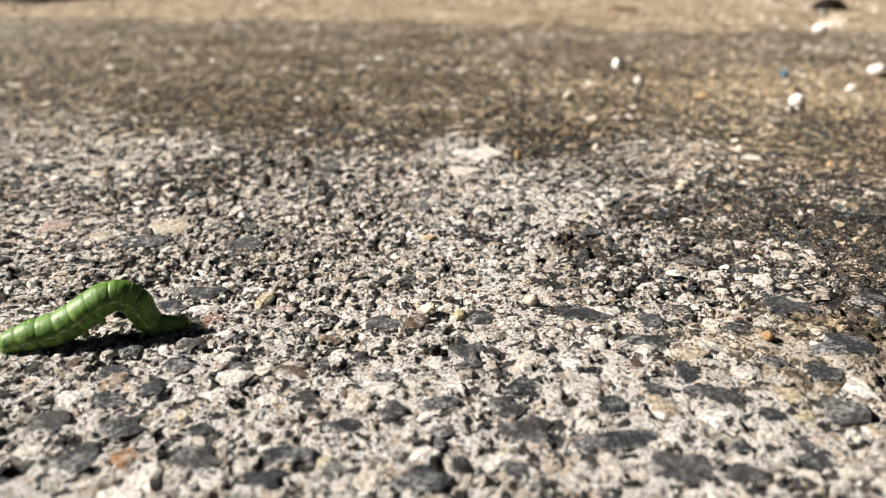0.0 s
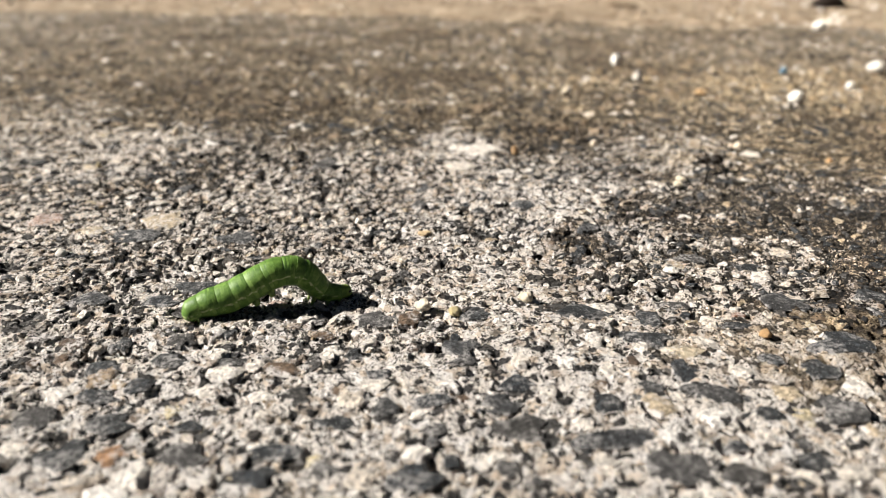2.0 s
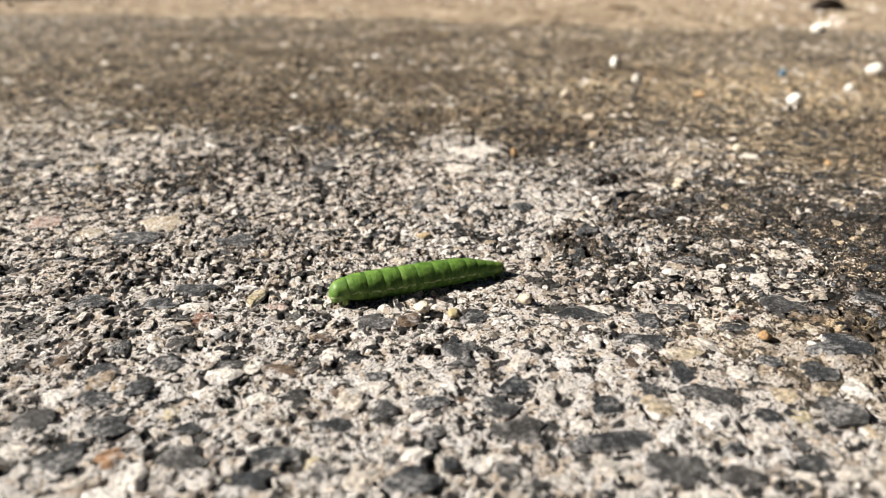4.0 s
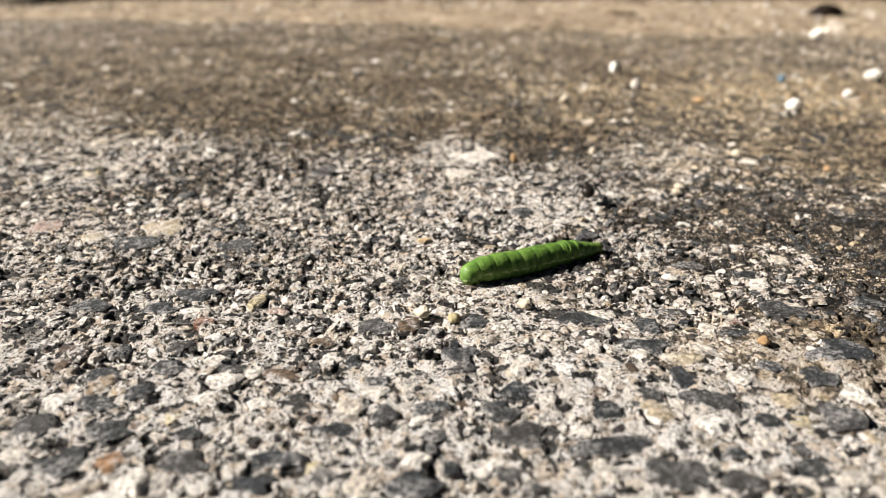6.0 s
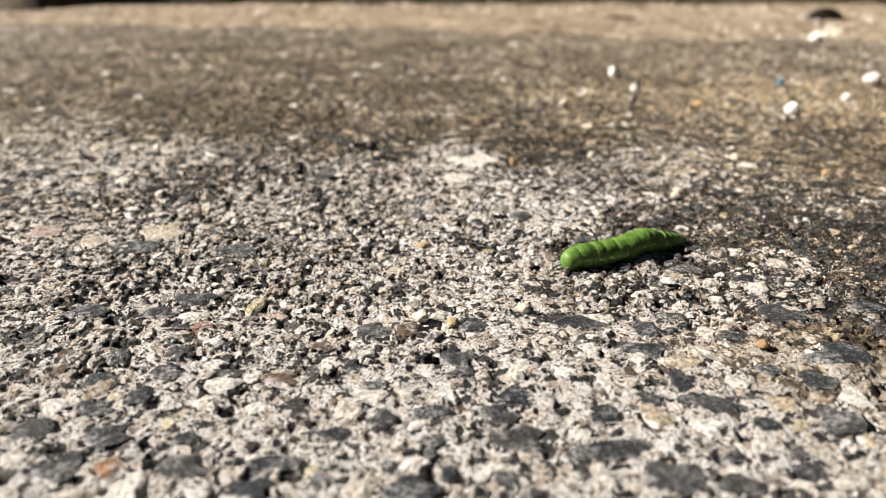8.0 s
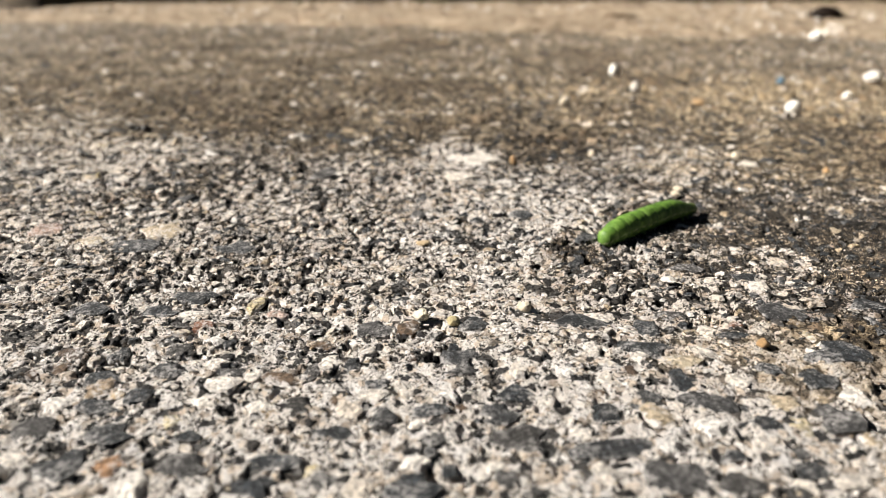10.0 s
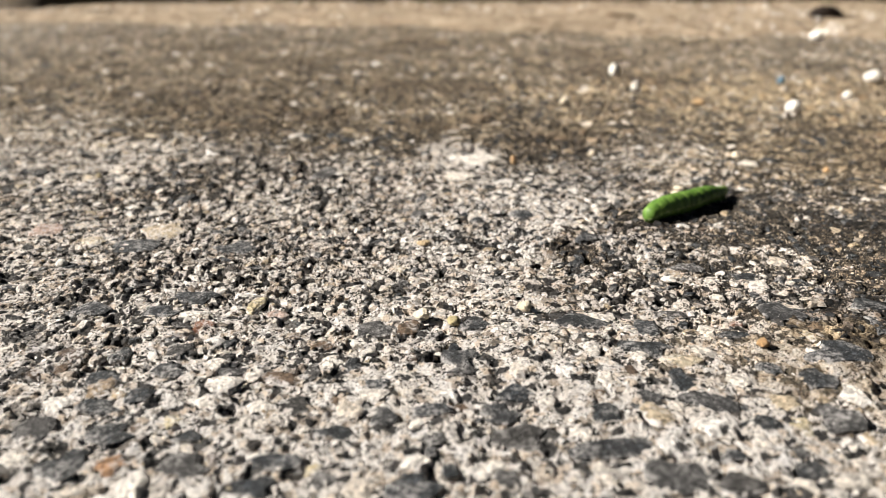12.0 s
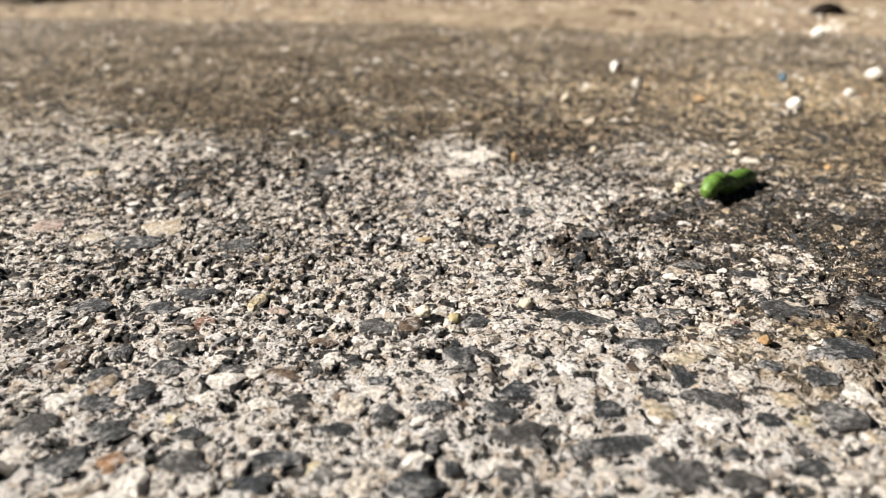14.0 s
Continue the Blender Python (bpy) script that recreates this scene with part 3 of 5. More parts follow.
stone("d", 17.5, 152.5, 5.0, 5.8)
stone("l", 10.2, 200.5, 13.5, 11.0)
stone("l", 3.8, 182.4, 11.6, 6.3)
stone("d", 29.1, 138.5, 4.5, 4.9)
stone("d", 44.2, 121.2, 8.1, 4.0)
stone("l", 53.5, 113.9, 3.8, 3.7)
stone("l", 62.1, 125.1, 4.2, 4.4)
stone("d", 53.1, 118.0, 5.9, 3.7)


def keep_clear(x, y, size, share=0.75):
    """Leaves out what would lie over the single stones."""
    ok = np.ones(len(x), bool)
    for tx, ty, rx, ry in taken:
        ok &= ((x - tx) / (rx * share + size * 0.35)) ** 2 + ((y - ty) / (ry * share + size * 0.35)) ** 2 > 1
    return ok


def spread(x, y, size, gap):
    """Thins stones that would lie over one another."""
    cell, grid, ok = 0.008, {}, np.zeros(len(x), bool)
    for k in np.argsort(-size):
        i, j = int(x[k] // cell), int(y[k] // cell)
        if all((x[k] - x[q]) ** 2 + (y[k] - y[q]) ** 2 > (gap * (size[k] + size[q]) / 2) ** 2 for a in (-1, 0, 1) for b in (-1, 0, 1) for q in grid.get((i + a, j + b), ())):
            grid.setdefault((i, j), []).append(k)
            ok[k] = True
    return ok


def fill(shapes, count, y0, y1, smallest, largest, flat, gap, what, bury=None, single=False):
    x, y, s = scatter(count, y0, y1, smallest, largest)
    ok = keep_clear(x, y, s) if y0 < 0.2 else np.ones(len(x), bool)
    # blown sand buries some of them
    ok &= rng.random(len(x)) > 0.7 * sand_cover(x, y) ** 1.5
    x, y, s = x[ok], y[ok], s[ok]
    if gap:
        ok = spread(x, y, s, gap)
        x, y, s = x[ok], y[ok], s[ok]
    if single:
        kinds = sort_stones(x, y)
        w = (y < 0.1) & (np.abs(x) < 0.055)
        for a, b, size, k in zip(x[w], y[w], s[w], kinds[w]):
            if k == 0 and rng.random() < 0.65:
                k = 1
            stone("dltb"[k], a * 1000, b * 1000, size * 1000 * rng.uniform(1.0, 1.3), size * 1000 * rng.uniform(0.75, 1.0), rng.uniform(-90, 90))
        x, y, s = x[~w], y[~w], s[~w]
    bed(shapes, x, y, s, flat, what, bury)


fill(LARGE, 480, 0.05, 0.165, 0.0019, 0.0048, 0.09, 0.9, "coarse stones", -0.075, True)
fill(MEDIUM, 330, 0.05, 0.09, 0.001, 0.0026, 0.12, 0.8, "small stones", -0.06)
fill(MEDIUM, 2600, 0.09, 0.165, 0.001, 0.0028, 0.16, 0.8, "small stones", -0.02)
fill(FINE, 9000, 0.05, 0.165, 0.0003, 0.0009, 0.22, 0, "grit")
fill(LARGE, 800, 0.165, 0.33, 0.0024, 0.006, 0.08, 0.85, "coarse stones", -0.02)
fill(MEDIUM, 5000, 0.165, 0.33, 0.0012, 0.0032, 0.12, 0.75, "small stones")
fill(FINE, 15000, 0.165, 0.33, 0.0005, 0.0013, 0.2, 0, "grit")
fill(MEDIUM, 4500, 0.33, 0.66, 0.002, 0.006, 0.09, 0.85, "coarse stones")
fill(FINE, 15000, 0.33, 0.66, 0.0012, 0.003, 0.13, 0, "small stones")


for mat, word, count in ((M_LIGHT, "pale", 2000), (M_TAN, "tan", 1300), (M_MIXED, "brown", 700)):
    gx = rng.uniform(-0.75, 0.75, count)
    gy = sand_edge(gx) + 0.45 * rng.random(count)
    some = value_noise(gx, gy, 0.09, 30) > 0.42
    joined_stones("sand_grit", FINE, gx[some], gy[some], 0.0015 + 0.0045 * rng.random(some.sum()) ** 2.5, 0.45, mat, f"loose {word} grit on the sand", base=sand_height)


# loose gravel on the drift of blown sand
for mat, word, count in ((M_LIGHT, "cream", 500), (M_GOLD, "golden tan", 3200)):
    gx, gy = rng.uniform(0.02, 0.4, count), rng.uniform(0.2, 0.42, count)
    some = blob(gx, gy, 0.17, 0.315, 0.13, 0.055) > rng.random(count)
    joined_stones("drift_gravel", FINE, gx[some], gy[some], 0.0009 + 0.0021 * rng.random(some.sum()) ** 2, 0.42, mat, f"loose {word} gravel on the blown sand")


# ---- loose things on the pavement ----
def pebble(colour, x, y, width, height):
    """A loose pebble resting on the stones; millimetres."""
    bm = bmesh.new()
    own = np.random.default_rng(int(x * 7 + y * 13) % 9973)
    bmesh.ops.create_icosphere(bm, subdivisions=2, radius=0.5)
    if y < 170:
        width, height = width * 1.12, height * 1.08
    cuts = [Vector((own.uniform(-1, 1), own.uniform(-1, 1), own.uniform(0.1, 0.9))).normalized() for _ in range(4)]
    for v in bm.verts:
        v.co *= 1 + 0.22 * (noise.noise(v.co * 2.2 + Vector((x, y, 0))))
        for cut in cuts:
            over = v.co.dot(cut) - 0.36
            if over > 0:
                v.co -= cut * over * 0.9
        v.co.z = max(v.co.z, -0.36)
        v.co.x, v.co.y, v.co.z = v.co.x * width / 1000, v.co.y * width / 1000 * 0.85, v.co.z * height / 1000
    ob = part("pebble", bm, PEBBLE[colour], None, smooth=False)
    gx, gy = x / 1000, y / 1000
    ob.matrix_basis = pose(gx, gy, float(ground_height(np.array(gx), np.array(gy))) + 0.36 * height / 1000 + (0.0003 if y < 170 else 0.0001), 0, 0, own.uniform(-30, 30))
    size = "tiny" if width < 2.2 else "small"
    tagged(ob, f"{size} {colour} quartz pebble lying loose on the pavement", "pebble", "loose pebbles")


pebble("cream", -3.1, 102.1, 2.4, 2.1)
pebble("yellow", 1.8, 100.9, 2.1, 1.7)
pebble("cream", 13.0, 104.6, 2.1, 1.9)
pebble("white", 38.7, 114.4, 2.5, 1.1)
pebble("tan", -3.7, 134.9, 2.4, 1.2)
pebble("white", 127.8, 266.9, 5.6, 5.5)
pebble("white", 84.5, 365.2, 6.2, 7.0)
pebble("white", 83.2, 317.3, 4.8, 5.3)
pebble("white", 199.2, 344.9, 8.3, 6.5)
pebble("white", 256.5, 519.4, 9.6, 8.0)
pebble("white", 281.8, 557.5, 4.9, 5.8)
pebble("white", 287.9, 557.3, 4.1, 5.8)
pebble("cream", 84.4, 205.5, 2.9, 2.8)
pebble("cream", 43.7, 207.5, 2.9, 2.5)
pebble("yellow", -89.3, 185.0, 1.5, 2.3)
pebble("orange", 19.8, 197.7, 2.0, 2.8)
pebble("white", -69.8, 124.3, 2.2, 1.7)
pebble("white", -17.4, 142.0, 1.4, 1.3)
pebble("cream", 57.4, 170.9, 2.7, 1.3)
pebble("cream", 55.6, 166.7, 2.4, 1.4)
pebble("orange", 45.6, 91.9, 1.7, 1.4)
pebble("orange", 101.6, 187.8, 1.8, 2.0)
pebble("cream", -41.2, 196.5, 1.9, 2.9)
pebble("cream", -81.2, 220.5, 2.2, 2.6)
pebble("blue", 155.5, 341.0, 4.2, 4.0)
pebble("orange", 98.0, 281.0, 4.6, 3.0)
pebble("white", 164.5, 300.0, 4.2, 4.0)
pebble("cream", 47.0, 285.0, 3.2, 3.4)


def dry_leaf():
    """A dark curled leaf lying on the sand, humped in the middle."""
    bm = bmesh.new()
    n, m, rows = 14, 8, []
    for i in range(n + 1):
        u = i / n
        half = 0.0105 * math.sin(math.pi * min(1, u * 0.96 + 0.02)) ** 0.7
        row = []
        for j in range(m + 1):
            v = j / m * 2 - 1
            z = 0.0115 * math.sin(math.pi * u) ** 0.8 * (1 - 0.96 * v * v) + 0.0008 * math.sin(9 * u + 5 * v)
            row.append(bm.verts.new(((u - 0.5) * 0.036, v * half, z)))
        rows.append(row)
    for i in range(n):
        for j in range(m):
            bm.faces.new((rows[i][j], rows[i + 1][j], rows[i + 1][j + 1], rows[i][j + 1]))
    bmesh.ops.solidify(bm, geom=bm.faces[:], thickness=0.0005)
    leaf = new("dry_leaf")
    tagged(leaf, "dark brown dry curled leaf lying on the sand", "leaf")
    part("leaf_blade", bm, M_LEAF, leaf)
    part("leaf_stalk", rod([(0.0175, 0, 0.0015), (0.022, 0.001, 0.001), (0.027, -0.001, 0.0012)], [0.0007, 0.0006, 0.0005]), M_LEAF, leaf)
    leaf.matrix_basis = pose(0.362, 0.725, float(sand_height(np.array(0.362), np.array(0.725))) + 0.0005, 0, 0, -4)


def rod(points, radii, sides=8, bm=None):
    """A round tapering rod through points."""
    bm = bm or bmesh.new()
    rings = []
    for k, p in enumerate(points):
        a, b = Vector(points[max(k - 1, 0)]), Vector(points[min(k + 1, len(points) - 1)])
        q = (b - a).to_track_quat("Z", "Y")
        rings.append([bm.verts.new(Vector(p) + q @ Vector((math.cos(w) * radii[k], math.sin(w) * radii[k], 0))) for w in (2 * math.pi * s / sides for s in range(sides))])
    for lo, hi in zip(rings, rings[1:]):
        for s in range(sides):
            bm.faces.new((lo[s], lo[(s + 1) % sides], hi[(s + 1) % sides], hi[s]))
    bm.faces.new(rings[0][::-1])
    bm.faces.new(rings[-1])
    return bm


def twig():
    thing = part("twig", rod([(-0.014, 0, 0.0012), (-0.006, 0.001, 0.0022), (0.004, -0.0008, 0.002), (0.014, 0.0012, 0.0014)], [0.001, 0.0016, 0.0015, 0.0009]), M_TWIG)
    tagged(thing, "short brown broken twig lying on the sand", "twig")
    thing.matrix_basis = pose(0.162, 0.699, float(sand_height(np.array(0.162), np.array(0.699))) + 0.0004, 0, 0, -6)


def verge_grass():
    """Short blades and dead stems along the edge of the verge."""
    bm = bmesh.new()
    r = random.Random(5)
    for _ in range(9000):
        x, y = r.triangular(-2.6, 2.6, 0.0), 0.97 + 0.5 * r.random() ** 1.4
        if value_noise(np.array(x), np.array(y), 0.05, 20) < 0.33:
            continue
        z = float(verge_height(np.array(x), np.array(y)))
        h, a = r.uniform(0.02, 0.075), r.uniform(0, 6.28)
        lean = Vector((math.cos(a), math.sin(a), 0)) * h * r.uniform(0.1, 0.9)
        side = Vector((-math.sin(a), math.cos(a), 0)) * r.uniform(0.0008, 0.002)
        root = Vector((x, y, z - 0.003))
        mid, tip = root + lean * 0.35 + Vector((0, 0, h * 0.65)), root + lean + Vector((0, 0, h))
        v = [bm.verts.new(p) for p in (root - side, root + side, mid + side * 0.8, mid - side * 0.8, tip)]
        bm.faces.new(v[:4])
        bm.faces.new((v[3], v[2], v[4]))
    ob = part("grass", bm, M_GRASS)
    tagged(ob, "short dark green and dead brown grass on the verge", "grass", kind="stuff")


def yellow_leaf():
    bm = bmesh.new()
    ring = [bm.verts.new((0.009 * math.cos(a), 0.005 * math.sin(a) * (1 + 0.2 * math.cos(3 * a)), 0.002 * math.cos(2 * a))) for a in (k * math.pi / 7 for k in range(14))]
    bm.faces.new(ring)
    bmesh.ops.solidify(bm, geom=bm.faces[:], thickness=0.0006)
    ob = part("fallen_leaf", bm, M_PETAL)
    tagged(ob, "small fallen yellow leaf at the edge of the grass", "leaf")
    ob.matrix_basis = pose(-0.06, 1.04, float(max(sand_height(np.array(-0.06), np.array(1.04)), verge_height(np.array(-0.06), np.array(1.04)))) + 0.006, 35, 10, 20)


twig()
dry_leaf()
verge_grass()
yellow_leaf()

# ---- the caterpillar ----
# each segment from tail to head: length and radius in mm
SEGMENTS = [(2.8, 1.80), (2.9, 2.32), (2.9, 2.53), (2.9, 2.56), (2.9, 2.53), (2.9, 2.49), (2.9, 2.43), (2.9, 2.32), (2.1, 2.07), (1.9, 1.71), (1.7, 1.41), (2.0, 1.14)]
LENGTH = sum(length for length, _ in SEGMENTS)
caterpillar = tagged(new("caterpillar"), "bright green looper caterpillar crawling over the pavement", "caterpillar")
PLACES, THICK = [], []


def girth(k, v):
    """The radius of segment k, v from -1 at its rear fold to 1 at its front fold."""
    near = SEGMENTS[min(k + 1, len(SEGMENTS) - 1) if v > 0 else max(k - 1, 0)][1]
    r = SEGMENTS[k][1] + (near - SEGMENTS[k][1]) * abs(v) * 0.5
    return r * (1.01 - 0.042 * abs(v) ** 2.5) if abs(v) < 1 else r * (0.968 - 0.4 * (abs(v) - 1))


def ring_mesh(k, v0, v1, origin, tuck=None):
    """A stretch of segment k as a round barrel along x, flatter below; where it slides under its neighbour it is tucked in."""
    bm = bmesh.new()
    half, m, rings = SEGMENTS[k][0] / 2, 30, []
    steps = 12
    for i in range(steps + 1):
        v = v0 + (v1 - v0) * i / steps
        r = girth(k, v)
        if k == 0 and v < 0:
            r *= max(1 - (-v / 1.28) ** 2.1, 0.0) ** 0.5
        if k == len(SEGMENTS) - 1 and v > -0.2:
            r *= max(1 - ((v + 0.2) / 1.2) ** 2.4, 0.0) ** 0.5
        if tuck is not None:
            r *= 1 - 0.006 * min(max((tuck - v) / 0.1, 0), 1)
        sag = r * 0.3 * v * v if k == 0 and v < 0 else 0.0
        ring = []
        for j in range(m):
            a = 2 * math.pi * j / m
            low = math.sin(a) < 0
            crease = 1 - 0.03 * math.exp(-((math.sin(a) + 0.28) / 0.12) ** 2)
            ring.append(bm.verts.new(((v - origin) * half / 1000, math.cos(a) * r * crease / 1000, (math.sin(a) * r * (0.9 if low else 1.0) * crease - sag) / 1000)))
        rings.append(ring)
    for lo, hi in zip(rings, rings[1:]):
        for j in range(m):
            bm.faces.new((lo[j], lo[(j + 1) % m], hi[(j + 1) % m], hi[j]))
    for ring in (rings[0], rings[-1]):
        bm.faces.new([bm.verts.new(w.co) for w in ring])
    bmesh.ops.recalc_face_normals(bm, faces=bm.faces[:])
    return bm


def build_caterpillar():
    pieces, start = [], 0.0
    for k, (length, r) in enumerate(SEGMENTS):
        half = length / 2
        middle = start + half
        start += length
        if k == len(SEGMENTS) - 1:
            spans = [("head", -1.2, 1.0, 0.0, None)]
        else:
            cuts = 4 if 0 < k < 8 else 2
            edges = [-1 + 2 * i / cuts for i in range(cuts + 1)]
            spans = [("body_ring", (-1.28 if k == 0 else -1.24) if i == 0 else lo - 0.5, hi + (0.24 if i == cuts - 1 else 0.03), (lo + hi) / 2, None if i == 0 else lo + 0.02) for i, (lo, hi) in enumerate(zip(edges, edges[1:]))]
        for name, v0, v1, origin, tuck in spans:
            head = name == "head"
            ob = part(name, ring_mesh(k, v0, v1, origin, tuck), M_HEAD if head else M_SKIN, caterpillar, "small darker green head" if head else "")
            pieces.append(ob)
            PLACES.append((middle + origin * half) / LENGTH)
            THICK.append(r)
            if head:
                for side in (-1, 1):
                    bm = bmesh.new()
                    bmesh.ops.create_uvsphere(bm, u_segments=10, v_segments=8, radius=0.00022)
                    eye = part("eye", bm, M_ANT, ob, "tiny dark eye")
                    eye.location = (0.00045, side * 0.00096, 0.0003)
        low = -r / 1000 * 0.84
        if k in (0, 3, 4):
            for side in (-1, 1):
                w = 0.0009 if k == 0 else 0.0008
                leg = rod([(0, side * r * 0.00042, low * 0.6), (-0.0001, side * r * 0.0005, low - 0.0001), (-0.0002, side * r * 0.00054, low - 0.0004), (-0.0002, side * r * 0.00056, low - 0.0006)], [w * 0.8, w * 0.72, w * 0.55, w * 0.62], 10)
                part("proleg", leg, M_LEG, ob, "stubby pale green proleg")
        if k in (8, 9, 10):
            for side in (-1, 1):
                leg = rod([(0, side * r * 0.0005, low * 0.6), (0.0003, side * r * 0.0007, low - 0.0003), (0.0006, side * r * 0.0006, low - 0.0009), (0.001, side * r * 0.0005, low - 0.0011)], [0.0004, 0.0003, 0.0002, 0.0001], 7)
                part("leg", leg, M_LEG, ob, "thin pointed leg")
    return pieces


BODY = build_caterpillar()
STEPS = []


def step(t, tail_x, tail_y, heading, runs, rises):
    """The crawl: at t seconds the tail stands at this place (mm) and the body heads that way (degrees); the middle line of the body, in even steps from tail
    to head, lies so far ahead of the tail and so high over the ground (mm)."""
    STEPS.append((t, tail_x, tail_y, heading, *runs, *rises))


step(0.00, -64.2, 91.7, 15.6, (-0.3, 2.2, 4.6, 7.1, 9.5, 11.7, 13.8, 16.2, 18.4, 19.3, 20.8, 23.3, 25.8), (0.5, 1.1, 1.6, 2.0, 3.0, 4.3, 5.6, 6.2, 4.9, 2.6, 0.6, 0.4, 0.4))
step(0.10, -64.0, 91.7, 15.3, (-0.8, 1.7, 4.2, 6.7, 9.0, 11.3, 13.4, 15.6, 17.9, 19.3, 20.5, 22.5, 25.0), (1.8, 2.1, 2.4, 2.5, 3.1, 4.1, 5.5, 6.4, 5.7, 3.7, 1.6, 0.4, 0.4))
step(0.20, -64.1, 92.0, 14.6, (-0.3, 2.2, 4.6, 7.1, 9.5, 11.8, 14.0, 16.2, 18.7, 20.9, 23.0, 25.4, 27.9), (1.8, 1.9, 2.1, 2.5, 3.1, 4.0, 5.2, 6.1, 6.2, 5.1, 3.7, 3.2, 3.1))
step(0.30, -64.1, 92.3, 15.1, (-0.4, 2.2, 4.8, 7.5, 10.1, 12.7, 15.3, 17.9, 20.5, 23.1, 25.6, 28.2, 30.8), (1.4, 1.9, 2.3, 2.7, 3.0, 3.2, 3.6, 3.8, 3.3, 2.6, 1.8, 1.5, 1.2))
step(0.40, -64.2, 92.9, 16.8, (-0.5, 2.2, 5.0, 7.7, 10.5, 13.2, 16.0, 18.8, 21.5, 24.3, 27.0, 29.7, 32.4), (0.7, 1.1, 1.4, 1.8, 2.0, 2.2, 2.3, 2.5, 2.2, 1.9, 1.3, 0.8, 0.4))
step(0.50, -63.7, 93.5, 16.0, (-0.8, 2.0, 4.8, 7.7, 10.5, 13.3, 16.2, 19.0, 21.9, 24.7, 27.5, 30.3, 33.2), (0.5, 1.0, 1.5, 1.8, 1.9, 2.0, 2.0, 2.0, 1.9, 1.7, 1.2, 0.8, 0.4))
step(0.60, -63.2, 94.4, 14.9, (-0.7, 2.1, 4.9, 7.7, 10.6, 13.4, 16.3, 19.1, 22.0, 24.8, 27.7, 30.5, 33.3), (0.7, 1.3, 1.7, 1.9, 1.9, 2.0, 2.0, 2.1, 2.0, 1.8, 1.5, 1.0, 0.4))
step(0.70, -60.0, 95.0, 15.9, (-0.5, 2.1, 4.8, 7.5, 10.3, 13.0, 15.8, 18.5, 21.2, 23.9, 26.6, 29.3, 32.1), (0.8, 1.6, 1.9, 1.9, 1.8, 1.9, 2.0, 2.1, 2.1, 1.6, 1.2, 0.8, 0.4))
step(0.80, -55.9, 94.5, 19.9, (-0.9, 1.2, 3.6, 6.1, 8.7, 11.2, 13.7, 16.2, 18.6, 21.0, 23.4, 25.9, 28.3), (1.2, 2.2, 2.5, 2.4, 2.4, 2.5, 2.7, 2.8, 2.8, 1.8, 1.2, 0.8, 0.4))
step(0.90, -52.9, 95.4, 20.2, (-0.4, 1.7, 4.0, 6.4, 8.8, 11.2, 13.6, 16.0, 17.9, 19.0, 20.9, 23.4, 25.9), (0.6, 1.8, 2.8, 3.5, 4.3, 5.1, 5.8, 5.6, 4.1, 1.9, 0.7, 0.5, 0.4))
step(1.00, -49.1, 95.1, 26.2, (-0.0, 2.1, 4.3, 6.5, 8.5, 10.4, 12.4, 14.6, 16.2, 17.3, 18.1, 20.3, 22.6), (0.8, 1.6, 2.1, 2.6, 3.8, 5.0, 6.2, 6.0, 4.4, 2.4, 0.4, 0.4, 0.4))
step(1.10, -48.8, 95.7, 26.1, (-0.2, 2.0, 4.2, 6.5, 8.7, 10.6, 12.1, 14.1, 15.9, 17.1, 17.4, 19.5, 21.7), (0.5, 1.2, 1.7, 1.7, 2.2, 3.2, 5.0, 5.9, 5.0, 3.1, 0.8, 0.4, 0.4))
step(1.20, -48.7, 95.6, 23.8, (-0.2, 1.9, 4.1, 6.4, 8.6, 10.6, 12.2, 14.2, 16.2, 17.5, 18.5, 20.7, 22.9), (0.5, 1.2, 1.7, 1.8, 2.5, 3.5, 5.1, 5.9, 5.1, 3.3, 1.2, 0.7, 0.4))
step(1.30, -49.1, 96.0, 22.3, (-0.2, 2.3, 4.7, 7.2, 9.6, 11.9, 14.0, 16.4, 18.7, 20.7, 22.8, 25.4, 27.9), (0.5, 1.2, 1.7, 1.8, 2.5, 3.6, 5.0, 5.6, 4.9, 3.4, 2.2, 2.3, 2.4))
step(1.40, -49.2, 96.2, 22.3, (0.1, 2.6, 5.1, 7.6, 10.2, 12.7, 15.1, 17.6, 20.1, 22.6, 24.9, 27.4, 29.8), (0.5, 1.0, 1.3, 1.5, 1.8, 2.2, 2.9, 3.4, 3.5, 2.8, 1.9, 1.9, 2.6))
step(1.50, -49.1, 96.5, 21.8, (-0.3, 2.4, 5.1, 7.9, 10.7, 13.5, 16.2, 19.0, 21.7, 24.4, 27.2, 30.0, 32.8), (0.6, 1.3, 1.7, 1.9, 2.1, 2.5, 2.8, 2.4, 1.8, 1.0, 0.6, 0.5, 0.4))
step(1.60, -49.1, 96.4, 22.6, (-0.5, 2.3, 5.1, 8.0, 10.8, 13.7, 16.5, 19.4, 22.2, 25.1, 27.9, 30.7, 33.6), (0.7, 1.4, 1.7, 1.8, 1.9, 2.1, 2.2, 2.0, 1.7, 1.2, 0.7, 0.5, 0.4))
step(1.70, -49.2, 97.6, 20.4, (-0.1, 2.8, 5.8, 8.7, 11.7, 14.7, 17.7, 20.7, 23.6, 26.6, 29.5, 32.5, 35.4), (1.3, 1.7, 1.9, 1.8, 1.9, 1.9, 2.0, 2.1, 2.1, 1.8, 1.3, 0.9, 0.5))
